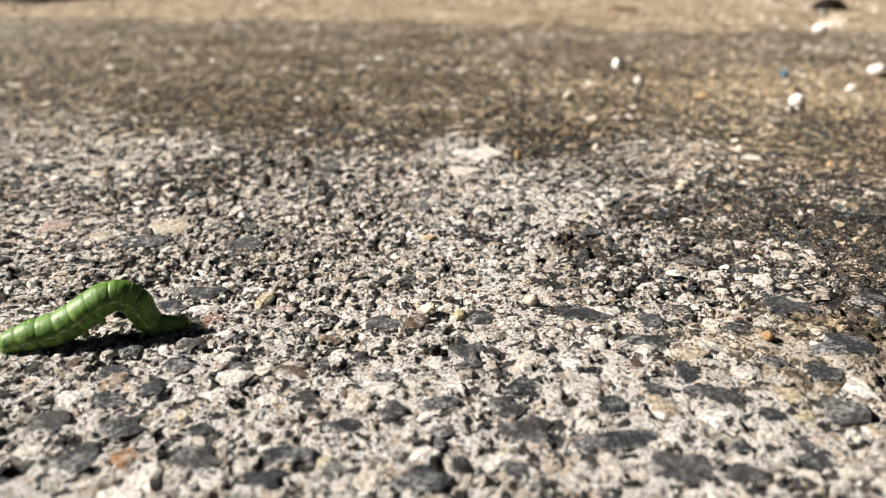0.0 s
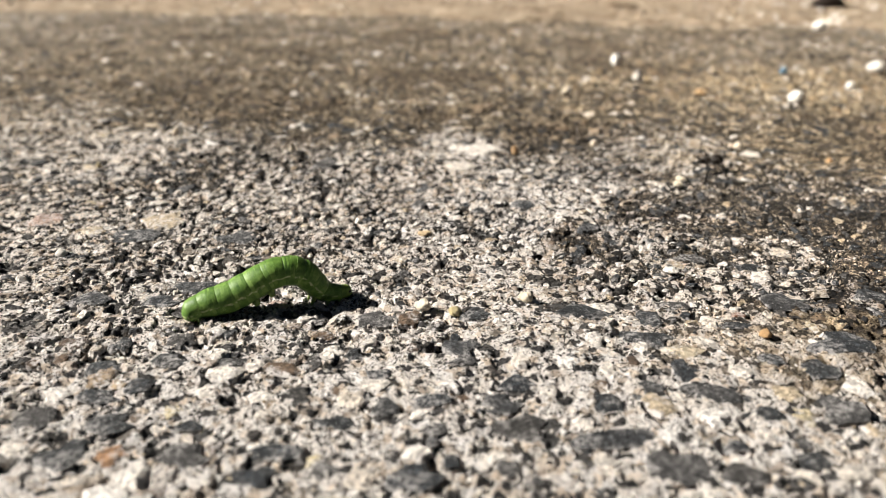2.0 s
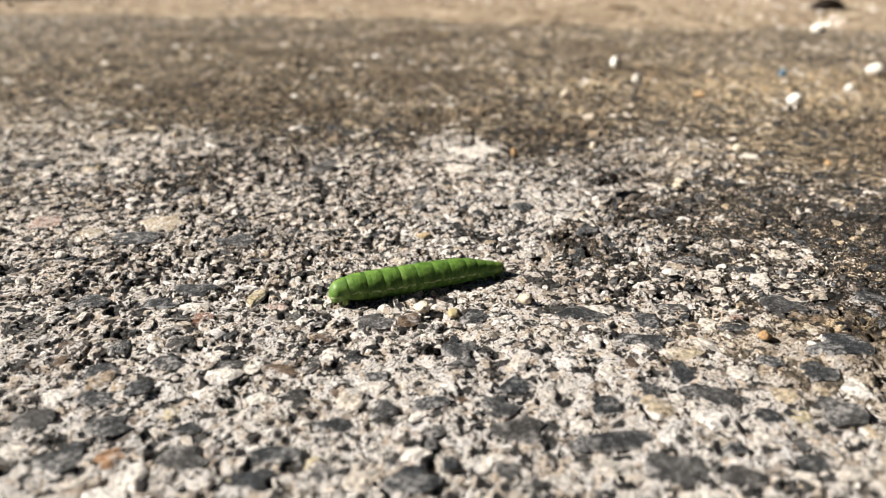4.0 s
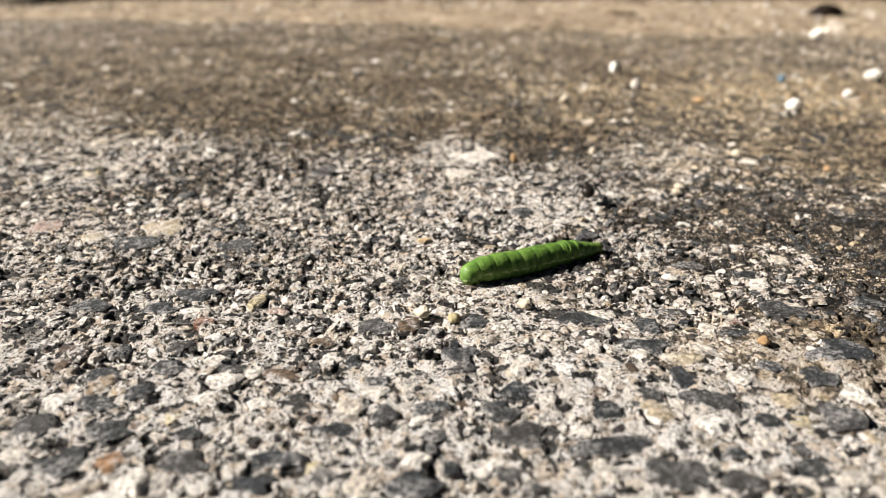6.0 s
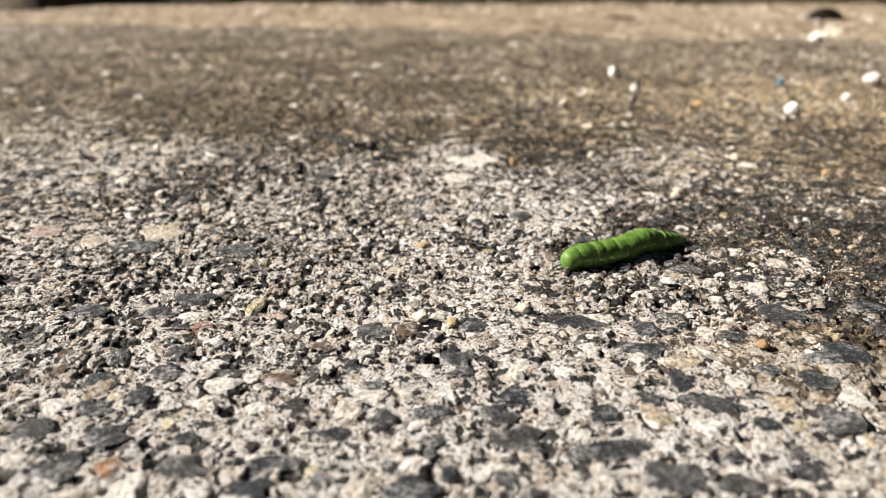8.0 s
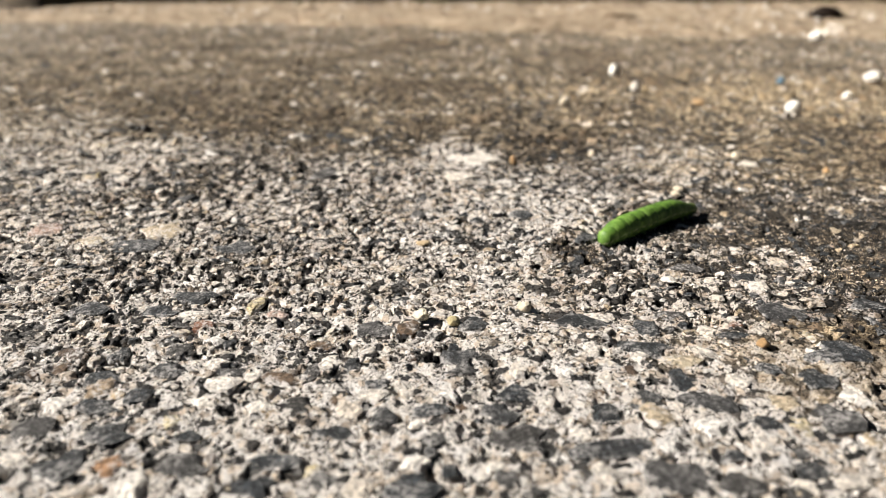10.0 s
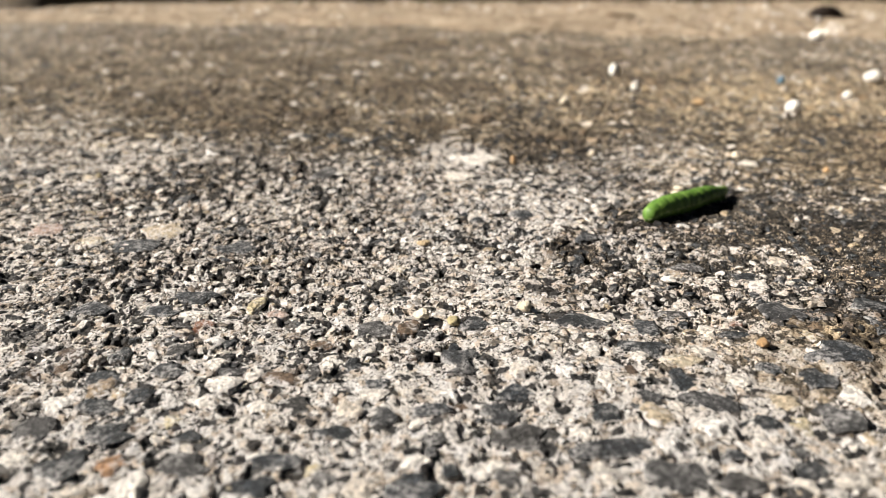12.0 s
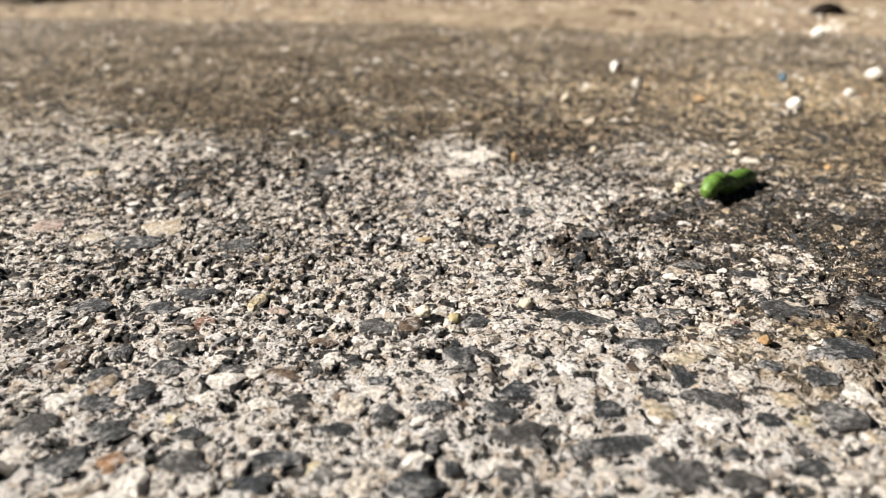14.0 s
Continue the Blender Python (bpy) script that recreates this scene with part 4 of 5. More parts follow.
step(1.80, -47.5, 98.8, 18.9, (-0.8, 1.9, 4.8, 7.7, 10.7, 13.6, 16.5, 19.5, 22.4, 25.3, 28.2, 31.1, 34.0), (0.9, 1.9, 2.2, 2.3, 2.4, 2.6, 2.8, 2.7, 2.5, 1.9, 1.3, 0.8, 0.4))
step(1.90, -43.1, 98.2, 22.0, (-0.1, 2.0, 4.6, 7.3, 9.9, 12.5, 15.1, 17.8, 20.3, 22.7, 25.1, 27.8, 30.4), (1.2, 2.3, 2.4, 2.4, 2.4, 2.9, 3.4, 3.4, 3.0, 1.7, 0.9, 0.6, 0.4))
step(2.00, -38.9, 99.8, 20.1, (-0.4, 1.8, 4.2, 6.5, 8.8, 11.0, 13.2, 15.5, 17.7, 19.3, 20.9, 23.1, 25.5), (0.6, 1.4, 1.9, 2.3, 3.2, 4.2, 5.1, 5.3, 4.6, 2.8, 1.0, 0.4, 0.4))
step(2.10, -34.4, 100.8, 22.7, (-0.3, 2.0, 4.3, 6.6, 8.4, 10.2, 12.1, 14.4, 15.3, 15.7, 16.1, 18.6, 21.1), (0.6, 1.6, 2.4, 3.0, 4.7, 6.5, 7.9, 7.4, 5.1, 2.7, 0.4, 0.4, 0.4))
step(2.20, -33.2, 101.8, 22.0, (-0.3, 1.9, 4.1, 6.4, 8.2, 9.8, 11.4, 13.7, 15.1, 15.8, 16.0, 17.8, 20.2), (0.5, 1.3, 1.9, 2.3, 3.7, 5.4, 7.1, 7.3, 5.7, 3.5, 1.1, 0.4, 0.4))
step(2.30, -33.0, 101.9, 23.0, (-0.5, 1.8, 4.2, 6.5, 8.7, 10.7, 11.9, 13.9, 15.8, 16.8, 16.9, 18.2, 20.6), (0.5, 0.9, 1.3, 1.4, 2.2, 3.4, 5.4, 6.6, 6.1, 4.0, 1.7, 0.4, 0.4))
step(2.40, -32.6, 102.8, 21.2, (-0.5, 1.9, 4.2, 6.6, 8.9, 11.2, 12.8, 14.4, 16.6, 18.1, 19.0, 20.5, 22.8), (1.3, 1.5, 1.5, 1.3, 1.5, 2.2, 3.8, 5.4, 5.8, 3.9, 1.8, 0.4, 0.4))
step(2.50, -32.2, 103.3, 19.5, (0.0, 2.4, 4.8, 7.2, 9.5, 11.9, 14.0, 16.1, 18.4, 20.3, 22.0, 24.1, 26.5), (2.1, 2.2, 2.1, 1.7, 1.8, 2.4, 3.4, 4.6, 4.5, 3.1, 1.4, 0.4, 0.4))
step(2.60, -32.1, 103.3, 19.4, (0.1, 2.3, 4.7, 7.2, 9.6, 12.1, 14.4, 16.8, 19.3, 21.5, 23.6, 26.1, 28.5), (0.8, 1.6, 1.9, 1.7, 1.8, 2.0, 2.7, 3.2, 3.3, 2.3, 1.1, 0.7, 0.4))
step(2.70, -31.5, 103.1, 20.0, (-0.5, 1.8, 4.4, 7.0, 9.6, 12.2, 14.9, 17.5, 20.1, 22.8, 25.4, 28.0, 30.6), (1.2, 2.0, 1.9, 1.6, 1.5, 1.5, 1.5, 1.4, 1.1, 0.9, 0.6, 0.5, 0.4))
step(2.80, -30.9, 102.9, 20.0, (-0.4, 2.2, 4.9, 7.6, 10.3, 13.0, 15.7, 18.4, 21.1, 23.8, 26.5, 29.2, 31.9), (0.8, 1.4, 1.4, 1.4, 1.5, 1.5, 1.6, 1.4, 1.1, 0.9, 0.7, 0.6, 0.4))
step(2.90, -29.7, 103.3, 18.5, (0.1, 2.6, 5.3, 8.1, 10.8, 13.6, 16.3, 19.1, 21.8, 24.5, 27.3, 30.0, 32.8), (1.1, 1.9, 1.8, 1.7, 1.7, 1.7, 1.6, 1.4, 1.1, 0.7, 0.4, 0.4, 0.4))
step(3.00, -26.2, 104.2, 17.9, (-0.4, 1.8, 4.4, 6.9, 9.4, 12.0, 14.5, 17.0, 19.5, 21.9, 24.3, 26.8, 29.3), (1.1, 2.0, 1.9, 1.9, 1.9, 2.0, 2.2, 2.3, 2.2, 1.3, 0.5, 0.4, 0.4))
step(3.10, -24.7, 104.5, 17.5, (-0.2, 1.9, 4.3, 6.8, 9.2, 11.7, 14.1, 16.6, 19.0, 20.9, 23.0, 25.5, 28.0), (0.8, 1.9, 2.5, 2.5, 2.9, 3.4, 3.7, 3.8, 3.3, 1.7, 0.4, 0.4, 0.4))
step(3.20, -23.1, 104.5, 18.6, (0.0, 2.4, 4.7, 7.1, 9.4, 11.6, 13.9, 16.3, 18.4, 20.3, 21.7, 24.1, 26.5), (0.4, 1.0, 1.5, 2.1, 2.7, 3.5, 4.4, 4.7, 3.8, 2.3, 0.4, 0.4, 0.4))
step(3.40, -19.8, 105.3, 20.0, (-0.1, 2.4, 5.0, 7.7, 10.1, 12.2, 13.8, 16.4, 18.5, 20.0, 20.5, 22.6, 25.3), (0.6, 1.4, 1.9, 1.9, 2.7, 4.1, 6.0, 6.5, 5.3, 3.5, 1.2, 0.4, 0.4))
step(3.60, -19.5, 105.6, 21.0, (-0.1, 2.4, 5.0, 7.5, 10.1, 12.6, 14.4, 16.4, 18.8, 20.8, 22.3, 23.9, 26.4), (0.6, 1.1, 1.4, 1.5, 1.8, 2.4, 4.0, 5.3, 5.5, 4.1, 2.3, 0.7, 0.4))
step(3.80, -19.2, 105.6, 20.9, (0.1, 2.6, 5.0, 7.5, 10.0, 12.5, 15.0, 17.5, 19.9, 22.1, 24.5, 27.0, 29.5), (0.5, 1.2, 1.7, 2.2, 2.7, 3.1, 3.5, 3.4, 2.8, 1.6, 0.8, 0.9, 1.0))
step(4.00, -18.2, 106.0, 21.0, (0.4, 2.7, 5.3, 7.9, 10.4, 13.0, 15.6, 18.1, 20.7, 23.2, 25.8, 28.4, 30.9), (1.0, 1.7, 1.7, 1.6, 1.6, 1.6, 1.7, 1.7, 1.7, 1.7, 1.5, 1.3, 1.0))
step(4.20, -14.0, 107.4, 21.8, (-0.2, 1.8, 4.0, 6.4, 8.7, 11.0, 13.3, 15.6, 17.8, 19.6, 21.6, 24.0, 26.3), (0.8, 1.9, 2.5, 2.5, 2.9, 3.4, 3.7, 3.8, 3.3, 1.7, 0.4, 0.4, 0.4))
step(4.35, -10.9, 108.4, 23.4, (-0.1, 2.3, 4.7, 7.2, 9.6, 11.5, 13.0, 15.5, 17.4, 18.9, 19.3, 21.3, 23.9), (0.6, 1.4, 1.9, 1.9, 2.7, 4.1, 6.0, 6.5, 5.3, 3.5, 1.2, 0.4, 0.4))
step(4.50, -10.5, 108.7, 23.7, (-0.0, 2.2, 4.6, 6.9, 9.3, 11.6, 13.2, 15.1, 17.3, 19.1, 20.5, 22.0, 24.3), (0.6, 1.1, 1.4, 1.5, 1.8, 2.4, 4.0, 5.3, 5.5, 4.1, 2.3, 0.7, 0.4))
step(4.70, -10.2, 108.9, 23.6, (0.1, 2.4, 4.7, 7.1, 9.4, 11.7, 14.1, 16.4, 18.7, 20.8, 23.0, 25.3, 27.7), (0.5, 1.2, 1.7, 2.2, 2.7, 3.1, 3.5, 3.4, 2.8, 1.6, 0.8, 0.9, 1.0))
step(4.85, -9.0, 109.3, 23.8, (0.3, 2.5, 4.8, 7.2, 9.5, 11.9, 14.2, 16.5, 18.9, 21.2, 23.6, 25.9, 28.2), (1.0, 1.7, 1.7, 1.6, 1.6, 1.6, 1.7, 1.7, 1.7, 1.7, 1.5, 1.3, 1.0))
step(5.00, -6.3, 110.4, 25.0, (-0.2, 1.7, 3.8, 6.0, 8.2, 10.4, 12.6, 14.8, 16.9, 18.6, 20.5, 22.8, 25.0), (0.8, 1.9, 2.5, 2.5, 2.9, 3.4, 3.7, 3.8, 3.3, 1.7, 0.4, 0.4, 0.4))
step(5.15, -3.1, 111.3, 27.7, (0.0, 1.9, 3.7, 5.6, 7.4, 9.2, 10.9, 12.8, 14.5, 16.0, 17.1, 19.0, 20.9), (0.4, 1.0, 1.5, 2.1, 2.7, 3.5, 4.4, 4.7, 3.8, 2.3, 0.4, 0.4, 0.4))
step(5.30, -1.9, 111.6, 30.2, (-0.1, 2.0, 4.2, 6.5, 8.5, 10.3, 11.6, 13.8, 15.5, 16.9, 17.3, 19.0, 21.3), (0.6, 1.4, 1.9, 1.9, 2.7, 4.1, 6.0, 6.5, 5.3, 3.5, 1.2, 0.4, 0.4))
step(5.40, -1.9, 111.5, 28.9, (-0.0, 2.2, 4.4, 6.7, 8.9, 11.1, 12.7, 14.5, 16.6, 18.4, 19.7, 21.1, 23.3), (0.6, 1.1, 1.4, 1.5, 1.8, 2.4, 4.0, 5.3, 5.5, 4.1, 2.3, 0.7, 0.4))
step(5.50, -2.3, 111.6, 25.9, (0.4, 2.7, 5.0, 7.4, 9.7, 12.0, 14.1, 16.3, 18.6, 20.6, 22.5, 24.6, 27.0), (0.5, 1.1, 1.5, 1.8, 2.4, 3.0, 4.2, 4.9, 5.0, 3.7, 2.3, 1.4, 1.7))
step(5.60, -2.1, 111.7, 25.5, (0.2, 2.6, 5.2, 7.7, 10.2, 12.8, 15.3, 17.9, 20.3, 22.6, 25.0, 27.6, 30.2), (0.5, 1.2, 1.7, 2.2, 2.7, 3.1, 3.5, 3.4, 2.8, 1.6, 0.8, 0.9, 1.0))
step(5.70, -2.0, 112.1, 24.8, (-0.0, 2.5, 5.1, 7.8, 10.4, 13.0, 15.7, 18.3, 21.0, 23.6, 26.1, 28.7, 31.4), (0.7, 1.4, 1.8, 2.0, 2.2, 2.4, 2.5, 2.6, 2.3, 1.9, 1.3, 0.9, 0.8))
step(5.80, -1.7, 113.1, 23.2, (0.4, 2.9, 5.5, 8.2, 10.9, 13.6, 16.2, 18.9, 21.6, 24.3, 26.9, 29.6, 32.3), (1.0, 1.7, 1.7, 1.6, 1.6, 1.6, 1.7, 1.7, 1.7, 1.7, 1.5, 1.3, 1.0))
step(5.90, 0.6, 114.3, 25.5, (0.2, 2.6, 5.3, 8.1, 10.8, 13.5, 16.3, 19.0, 21.8, 24.5, 27.3, 30.0, 32.8), (1.2, 2.0, 1.9, 1.8, 1.8, 1.8, 1.8, 1.7, 1.6, 1.4, 1.2, 1.0, 0.9))
step(6.00, 3.2, 114.5, 28.3, (0.3, 2.6, 5.1, 7.7, 10.2, 12.7, 15.3, 17.8, 20.3, 22.9, 25.4, 27.9, 30.5), (1.0, 1.8, 1.8, 1.7, 1.5, 1.5, 1.6, 1.6, 1.5, 1.2, 0.9, 1.1, 1.2))
step(6.10, 5.0, 114.3, 30.2, (0.8, 2.9, 5.2, 7.7, 10.1, 12.5, 14.9, 17.3, 19.7, 22.0, 24.3, 26.7, 29.1), (1.0, 1.9, 2.0, 1.8, 1.7, 1.7, 1.9, 2.0, 1.9, 1.3, 0.6, 0.8, 1.1))
step(6.20, 7.0, 114.4, 32.2, (0.1, 2.3, 4.6, 6.9, 9.3, 11.6, 13.9, 16.3, 18.6, 20.9, 23.2, 25.3, 27.7), (0.6, 1.2, 1.6, 1.9, 2.0, 2.1, 2.2, 2.3, 2.1, 1.8, 1.2, 0.4, 0.5))
step(6.40, 7.5, 114.8, 31.5, (0.8, 3.0, 5.4, 7.7, 10.1, 12.4, 14.7, 17.0, 19.4, 21.4, 23.2, 25.5, 27.9), (0.7, 1.3, 1.6, 1.8, 2.1, 2.4, 3.0, 3.5, 3.5, 2.4, 1.0, 0.4, 0.4))
step(6.50, 7.8, 114.6, 32.5, (0.4, 2.6, 5.0, 7.4, 9.8, 12.2, 14.5, 16.9, 19.3, 21.3, 23.3, 25.6, 28.0), (0.7, 1.4, 1.6, 1.8, 2.0, 2.2, 2.8, 3.2, 3.2, 2.1, 0.8, 0.4, 0.4))
step(6.60, 8.3, 115.1, 32.2, (0.2, 2.4, 4.8, 7.3, 9.7, 12.1, 14.5, 16.9, 19.4, 21.5, 23.6, 25.9, 28.3), (0.8, 1.6, 1.9, 2.1, 2.3, 2.5, 2.9, 3.2, 3.4, 2.2, 1.0, 0.5, 0.8))
step(6.80, 8.8, 116.2, 28.8, (-0.1, 2.2, 4.7, 7.2, 9.8, 12.3, 14.8, 17.4, 19.9, 22.5, 25.0, 27.5, 30.1), (1.0, 2.0, 2.3, 2.3, 2.1, 2.1, 2.3, 2.4, 2.3, 2.0, 1.6, 1.4, 1.3))
step(6.90, 9.3, 117.2, 27.3, (0.1, 2.4, 5.0, 7.6, 10.3, 12.9, 15.6, 18.2, 20.9, 23.5, 26.1, 28.7, 31.4), (1.1, 2.2, 2.5, 2.5, 2.4, 2.3, 2.3, 2.2, 2.2, 1.9, 1.5, 1.3, 1.1))
step(7.00, 12.3, 118.5, 28.8, (0.3, 2.3, 4.6, 7.0, 9.4, 11.9, 14.3, 16.7, 19.1, 21.4, 23.6, 26.1, 28.5), (1.0, 2.1, 2.3, 2.1, 2.2, 2.2, 2.6, 2.7, 2.6, 1.8, 0.8, 0.9, 1.0))
step(7.10, 13.8, 118.8, 30.3, (0.8, 2.6, 4.7, 7.0, 9.3, 11.6, 13.9, 16.1, 18.4, 20.4, 22.5, 24.8, 27.1), (0.9, 2.1, 2.7, 2.5, 2.5, 2.5, 2.8, 3.2, 3.2, 2.1, 1.1, 1.1, 1.2))
step(7.20, 15.2, 118.9, 29.0, (0.7, 2.7, 4.8, 7.0, 9.1, 11.3, 13.4, 15.5, 17.7, 19.5, 21.0, 22.4, 24.4), (0.7, 1.4, 1.8, 2.1, 2.5, 3.0, 3.6, 4.1, 4.4, 3.5, 1.9, 0.6, 1.4))
step(7.30, 17.0, 118.9, 30.5, (-0.1, 1.9, 3.9, 6.0, 8.0, 10.1, 12.1, 14.2, 16.3, 18.3, 19.8, 21.1, 22.9), (0.6, 1.3, 1.8, 2.1, 2.5, 2.9, 3.4, 4.0, 4.2, 3.9, 2.5, 0.8, 1.2))
step(7.40, 16.8, 118.9, 29.9, (-0.0, 2.0, 4.1, 6.2, 8.3, 10.4, 12.5, 14.5, 16.7, 18.8, 20.2, 21.2, 22.7), (0.6, 1.3, 1.8, 2.0, 2.4, 3.0, 3.5, 4.1, 4.4, 4.3, 2.8, 0.9, 1.8))
step(7.50, 16.8, 119.1, 29.3, (-0.0, 2.0, 4.1, 6.2, 8.2, 10.3, 12.4, 14.5, 16.5, 18.6, 20.4, 21.6, 22.7), (0.8, 1.4, 1.8, 2.0, 2.3, 2.7, 3.1, 3.6, 4.0, 4.2, 3.5, 1.8, 0.4))
step(7.60, 17.0, 119.1, 27.3, (-0.1, 2.1, 4.5, 7.0, 9.5, 11.9, 14.3, 16.7, 19.2, 21.6, 24.0, 26.4, 28.9), (0.9, 1.8, 2.1, 2.3, 2.5, 2.8, 3.4, 4.0, 4.0, 3.8, 3.0, 2.6, 2.4))
step(7.70, 17.1, 119.4, 26.9, (-0.1, 2.3, 4.8, 7.5, 10.1, 12.8, 15.4, 18.0, 20.7, 23.3, 25.9, 28.4, 31.0), (1.0, 2.0, 2.4, 2.6, 2.7, 2.9, 3.1, 3.2, 3.1, 2.9, 2.2, 1.7, 1.2))
step(7.80, 17.0, 120.1, 26.2, (0.2, 2.6, 5.3, 8.0, 10.8, 13.5, 16.2, 19.0, 21.7, 24.4, 27.1, 29.8, 32.5), (0.9, 2.0, 2.4, 2.6, 2.6, 2.7, 2.8, 2.8, 2.8, 2.5, 2.0, 1.6, 1.2))
step(7.90, 18.7, 121.5, 24.8, (-0.4, 2.0, 4.7, 7.4, 10.2, 12.9, 15.7, 18.5, 21.2, 23.9, 26.6, 29.3, 32.0), (1.2, 2.3, 2.6, 2.6, 2.6, 2.7, 2.8, 2.8, 2.6, 2.2, 1.5, 0.9, 0.4))
step(8.00, 21.5, 121.2, 27.6, (0.7, 2.6, 5.0, 7.5, 10.0, 12.5, 14.9, 17.4, 19.9, 22.3, 24.7, 27.2, 29.6), (1.3, 2.4, 2.3, 1.8, 1.6, 1.7, 2.2, 2.7, 2.7, 1.8, 1.2, 0.9, 0.7))
step(8.20, 25.4, 121.3, 33.2, (0.8, 1.7, 3.8, 6.3, 8.8, 11.4, 14.0, 16.5, 18.5, 20.5, 22.7, 25.3, 27.9), (0.8, 2.9, 4.4, 5.1, 5.6, 5.9, 5.8, 5.2, 3.7, 2.0, 0.7, 0.5, 0.4))
step(8.40, 26.4, 122.9, 33.0, (-0.1, 2.1, 4.3, 6.6, 8.9, 11.2, 13.5, 15.8, 18.1, 20.4, 22.0, 23.4, 25.5), (0.6, 1.3, 1.8, 2.1, 2.5, 2.9, 3.4, 4.0, 4.2, 3.9, 2.5, 0.8, 1.2))
step(8.60, 26.7, 123.5, 34.2, (-0.1, 2.0, 4.2, 6.5, 8.8, 11.1, 13.3, 15.6, 17.9, 20.1, 22.3, 24.5, 26.8), (0.9, 1.8, 2.1, 2.3, 2.5, 2.8, 3.4, 4.0, 4.0, 3.8, 3.0, 2.6, 2.4))
step(8.80, 26.9, 124.0, 36.0, (0.2, 2.5, 5.0, 7.5, 10.1, 12.7, 15.3, 17.8, 20.4, 22.9, 25.5, 28.0, 30.5), (0.9, 2.0, 2.4, 2.6, 2.6, 2.7, 2.8, 2.8, 2.8, 2.5, 2.0, 1.6, 1.2))
step(9.00, 28.1, 125.6, 36.0, (0.7, 2.6, 5.1, 7.6, 10.1, 12.7, 15.2, 17.7, 20.2, 22.6, 25.1, 27.6, 30.1), (1.2, 2.5, 2.7, 2.6, 2.6, 2.7, 3.1, 3.3, 3.1, 2.4, 1.7, 1.2, 0.8))
step(9.20, 29.6, 127.8, 36.2, (0.7, 2.9, 5.2, 7.5, 9.8, 12.2, 14.4, 16.7, 19.1, 21.1, 22.7, 24.1, 26.3), (0.7, 1.4, 1.8, 2.1, 2.5, 3.0, 3.6, 4.1, 4.4, 3.5, 1.9, 0.6, 1.4))
step(9.40, 30.2, 129.6, 37.0, (-0.0, 2.4, 4.9, 7.4, 10.0, 12.4, 14.9, 17.4, 20.0, 22.5, 24.2, 25.5, 27.2), (0.6, 1.3, 1.8, 2.0, 2.4, 3.0, 3.5, 4.1, 4.4, 4.3, 2.8, 0.9, 1.8))
step(9.60, 30.4, 130.8, 38.9, (-0.1, 2.1, 4.5, 7.0, 9.4, 11.9, 14.3, 16.7, 19.1, 21.6, 23.9, 26.3, 28.8), (0.9, 1.8, 2.1, 2.3, 2.5, 2.8, 3.4, 4.0, 4.0, 3.8, 3.0, 2.6, 2.4))
step(9.80, 30.7, 132.0, 39.8, (0.2, 2.6, 5.2, 7.9, 10.6, 13.3, 15.9, 18.6, 21.3, 24.0, 26.6, 29.3, 31.9), (0.9, 2.0, 2.4, 2.6, 2.6, 2.7, 2.8, 2.8, 2.8, 2.5, 2.0, 1.6, 1.2))
step(10.05, 31.1, 133.2, 39.9, (0.2, 2.6, 5.3, 8.0, 10.7, 13.4, 16.1, 18.9, 21.6, 24.3, 27.0, 29.7, 32.3), (0.9, 2.0, 2.4, 2.6, 2.6, 2.7, 2.8, 2.8, 2.8, 2.5, 2.0, 1.6, 1.2))
step(10.30, 31.5, 134.4, 39.7, (1.2, 3.4, 6.0, 8.6, 11.2, 13.8, 16.5, 19.1, 21.7, 24.3, 26.8, 29.4, 32.0), (0.9, 2.1, 2.7, 3.2, 3.5, 3.8, 3.7, 3.7, 3.3, 2.7, 2.1, 1.5, 1.0))
step(10.50, 32.5, 138.7, 33.5, (1.0, 3.4, 6.0, 8.6, 11.2, 13.9, 16.5, 19.1, 21.7, 24.2, 26.8, 29.4, 32.1), (0.7, 1.6, 2.2, 2.6, 2.8, 3.0, 2.9, 2.7, 2.1, 1.4, 1.0, 0.7, 0.4))
step(10.70, 34.6, 138.5, 37.7, (0.2, 1.8, 3.9, 6.3, 8.7, 11.2, 13.7, 16.2, 18.6, 21.0, 23.3, 25.6, 27.8), (0.9, 2.6, 3.6, 4.1, 4.1, 4.1, 4.2, 4.2, 3.8, 3.2, 2.5, 1.4, 0.4))
step(10.90, 35.9, 139.6, 37.4, (0.9, 3.1, 5.4, 7.7, 10.0, 12.3, 14.6, 16.9, 19.3, 21.3, 23.1, 25.4, 27.6), (0.7, 1.6, 2.1, 2.6, 3.1, 3.6, 4.2, 4.8, 4.7, 3.6, 2.1, 1.4, 0.7))
step(11.00, 37.1, 141.4, 34.8, (0.3, 2.4, 4.7, 7.1, 9.6, 12.0, 14.4, 16.9, 19.3, 21.7, 24.1, 26.4, 28.7), (0.9, 2.0, 2.5, 2.6, 2.8, 2.9, 2.9, 3.0, 3.0, 2.5, 1.9, 1.2, 0.4))
step(11.20, 39.2, 142.5, 36.7, (-0.6, 1.6, 4.1, 6.7, 9.4, 12.0, 14.7, 17.3, 20.0, 22.6, 25.3, 27.9, 30.6), (1.3, 2.5, 2.9, 2.8, 2.7, 2.6, 2.5, 2.3, 2.2, 2.0, 1.8, 1.7, 1.5))
step(11.40, 40.4, 143.7, 37.2, (0.3, 2.0, 4.4, 7.0, 9.6, 12.1, 14.7, 17.2, 19.8, 22.2, 24.7, 27.2, 29.8), (1.3, 2.8, 3.0, 3.1, 3.1, 3.1, 3.1, 3.1, 2.8, 2.1, 1.5, 1.1, 0.8))
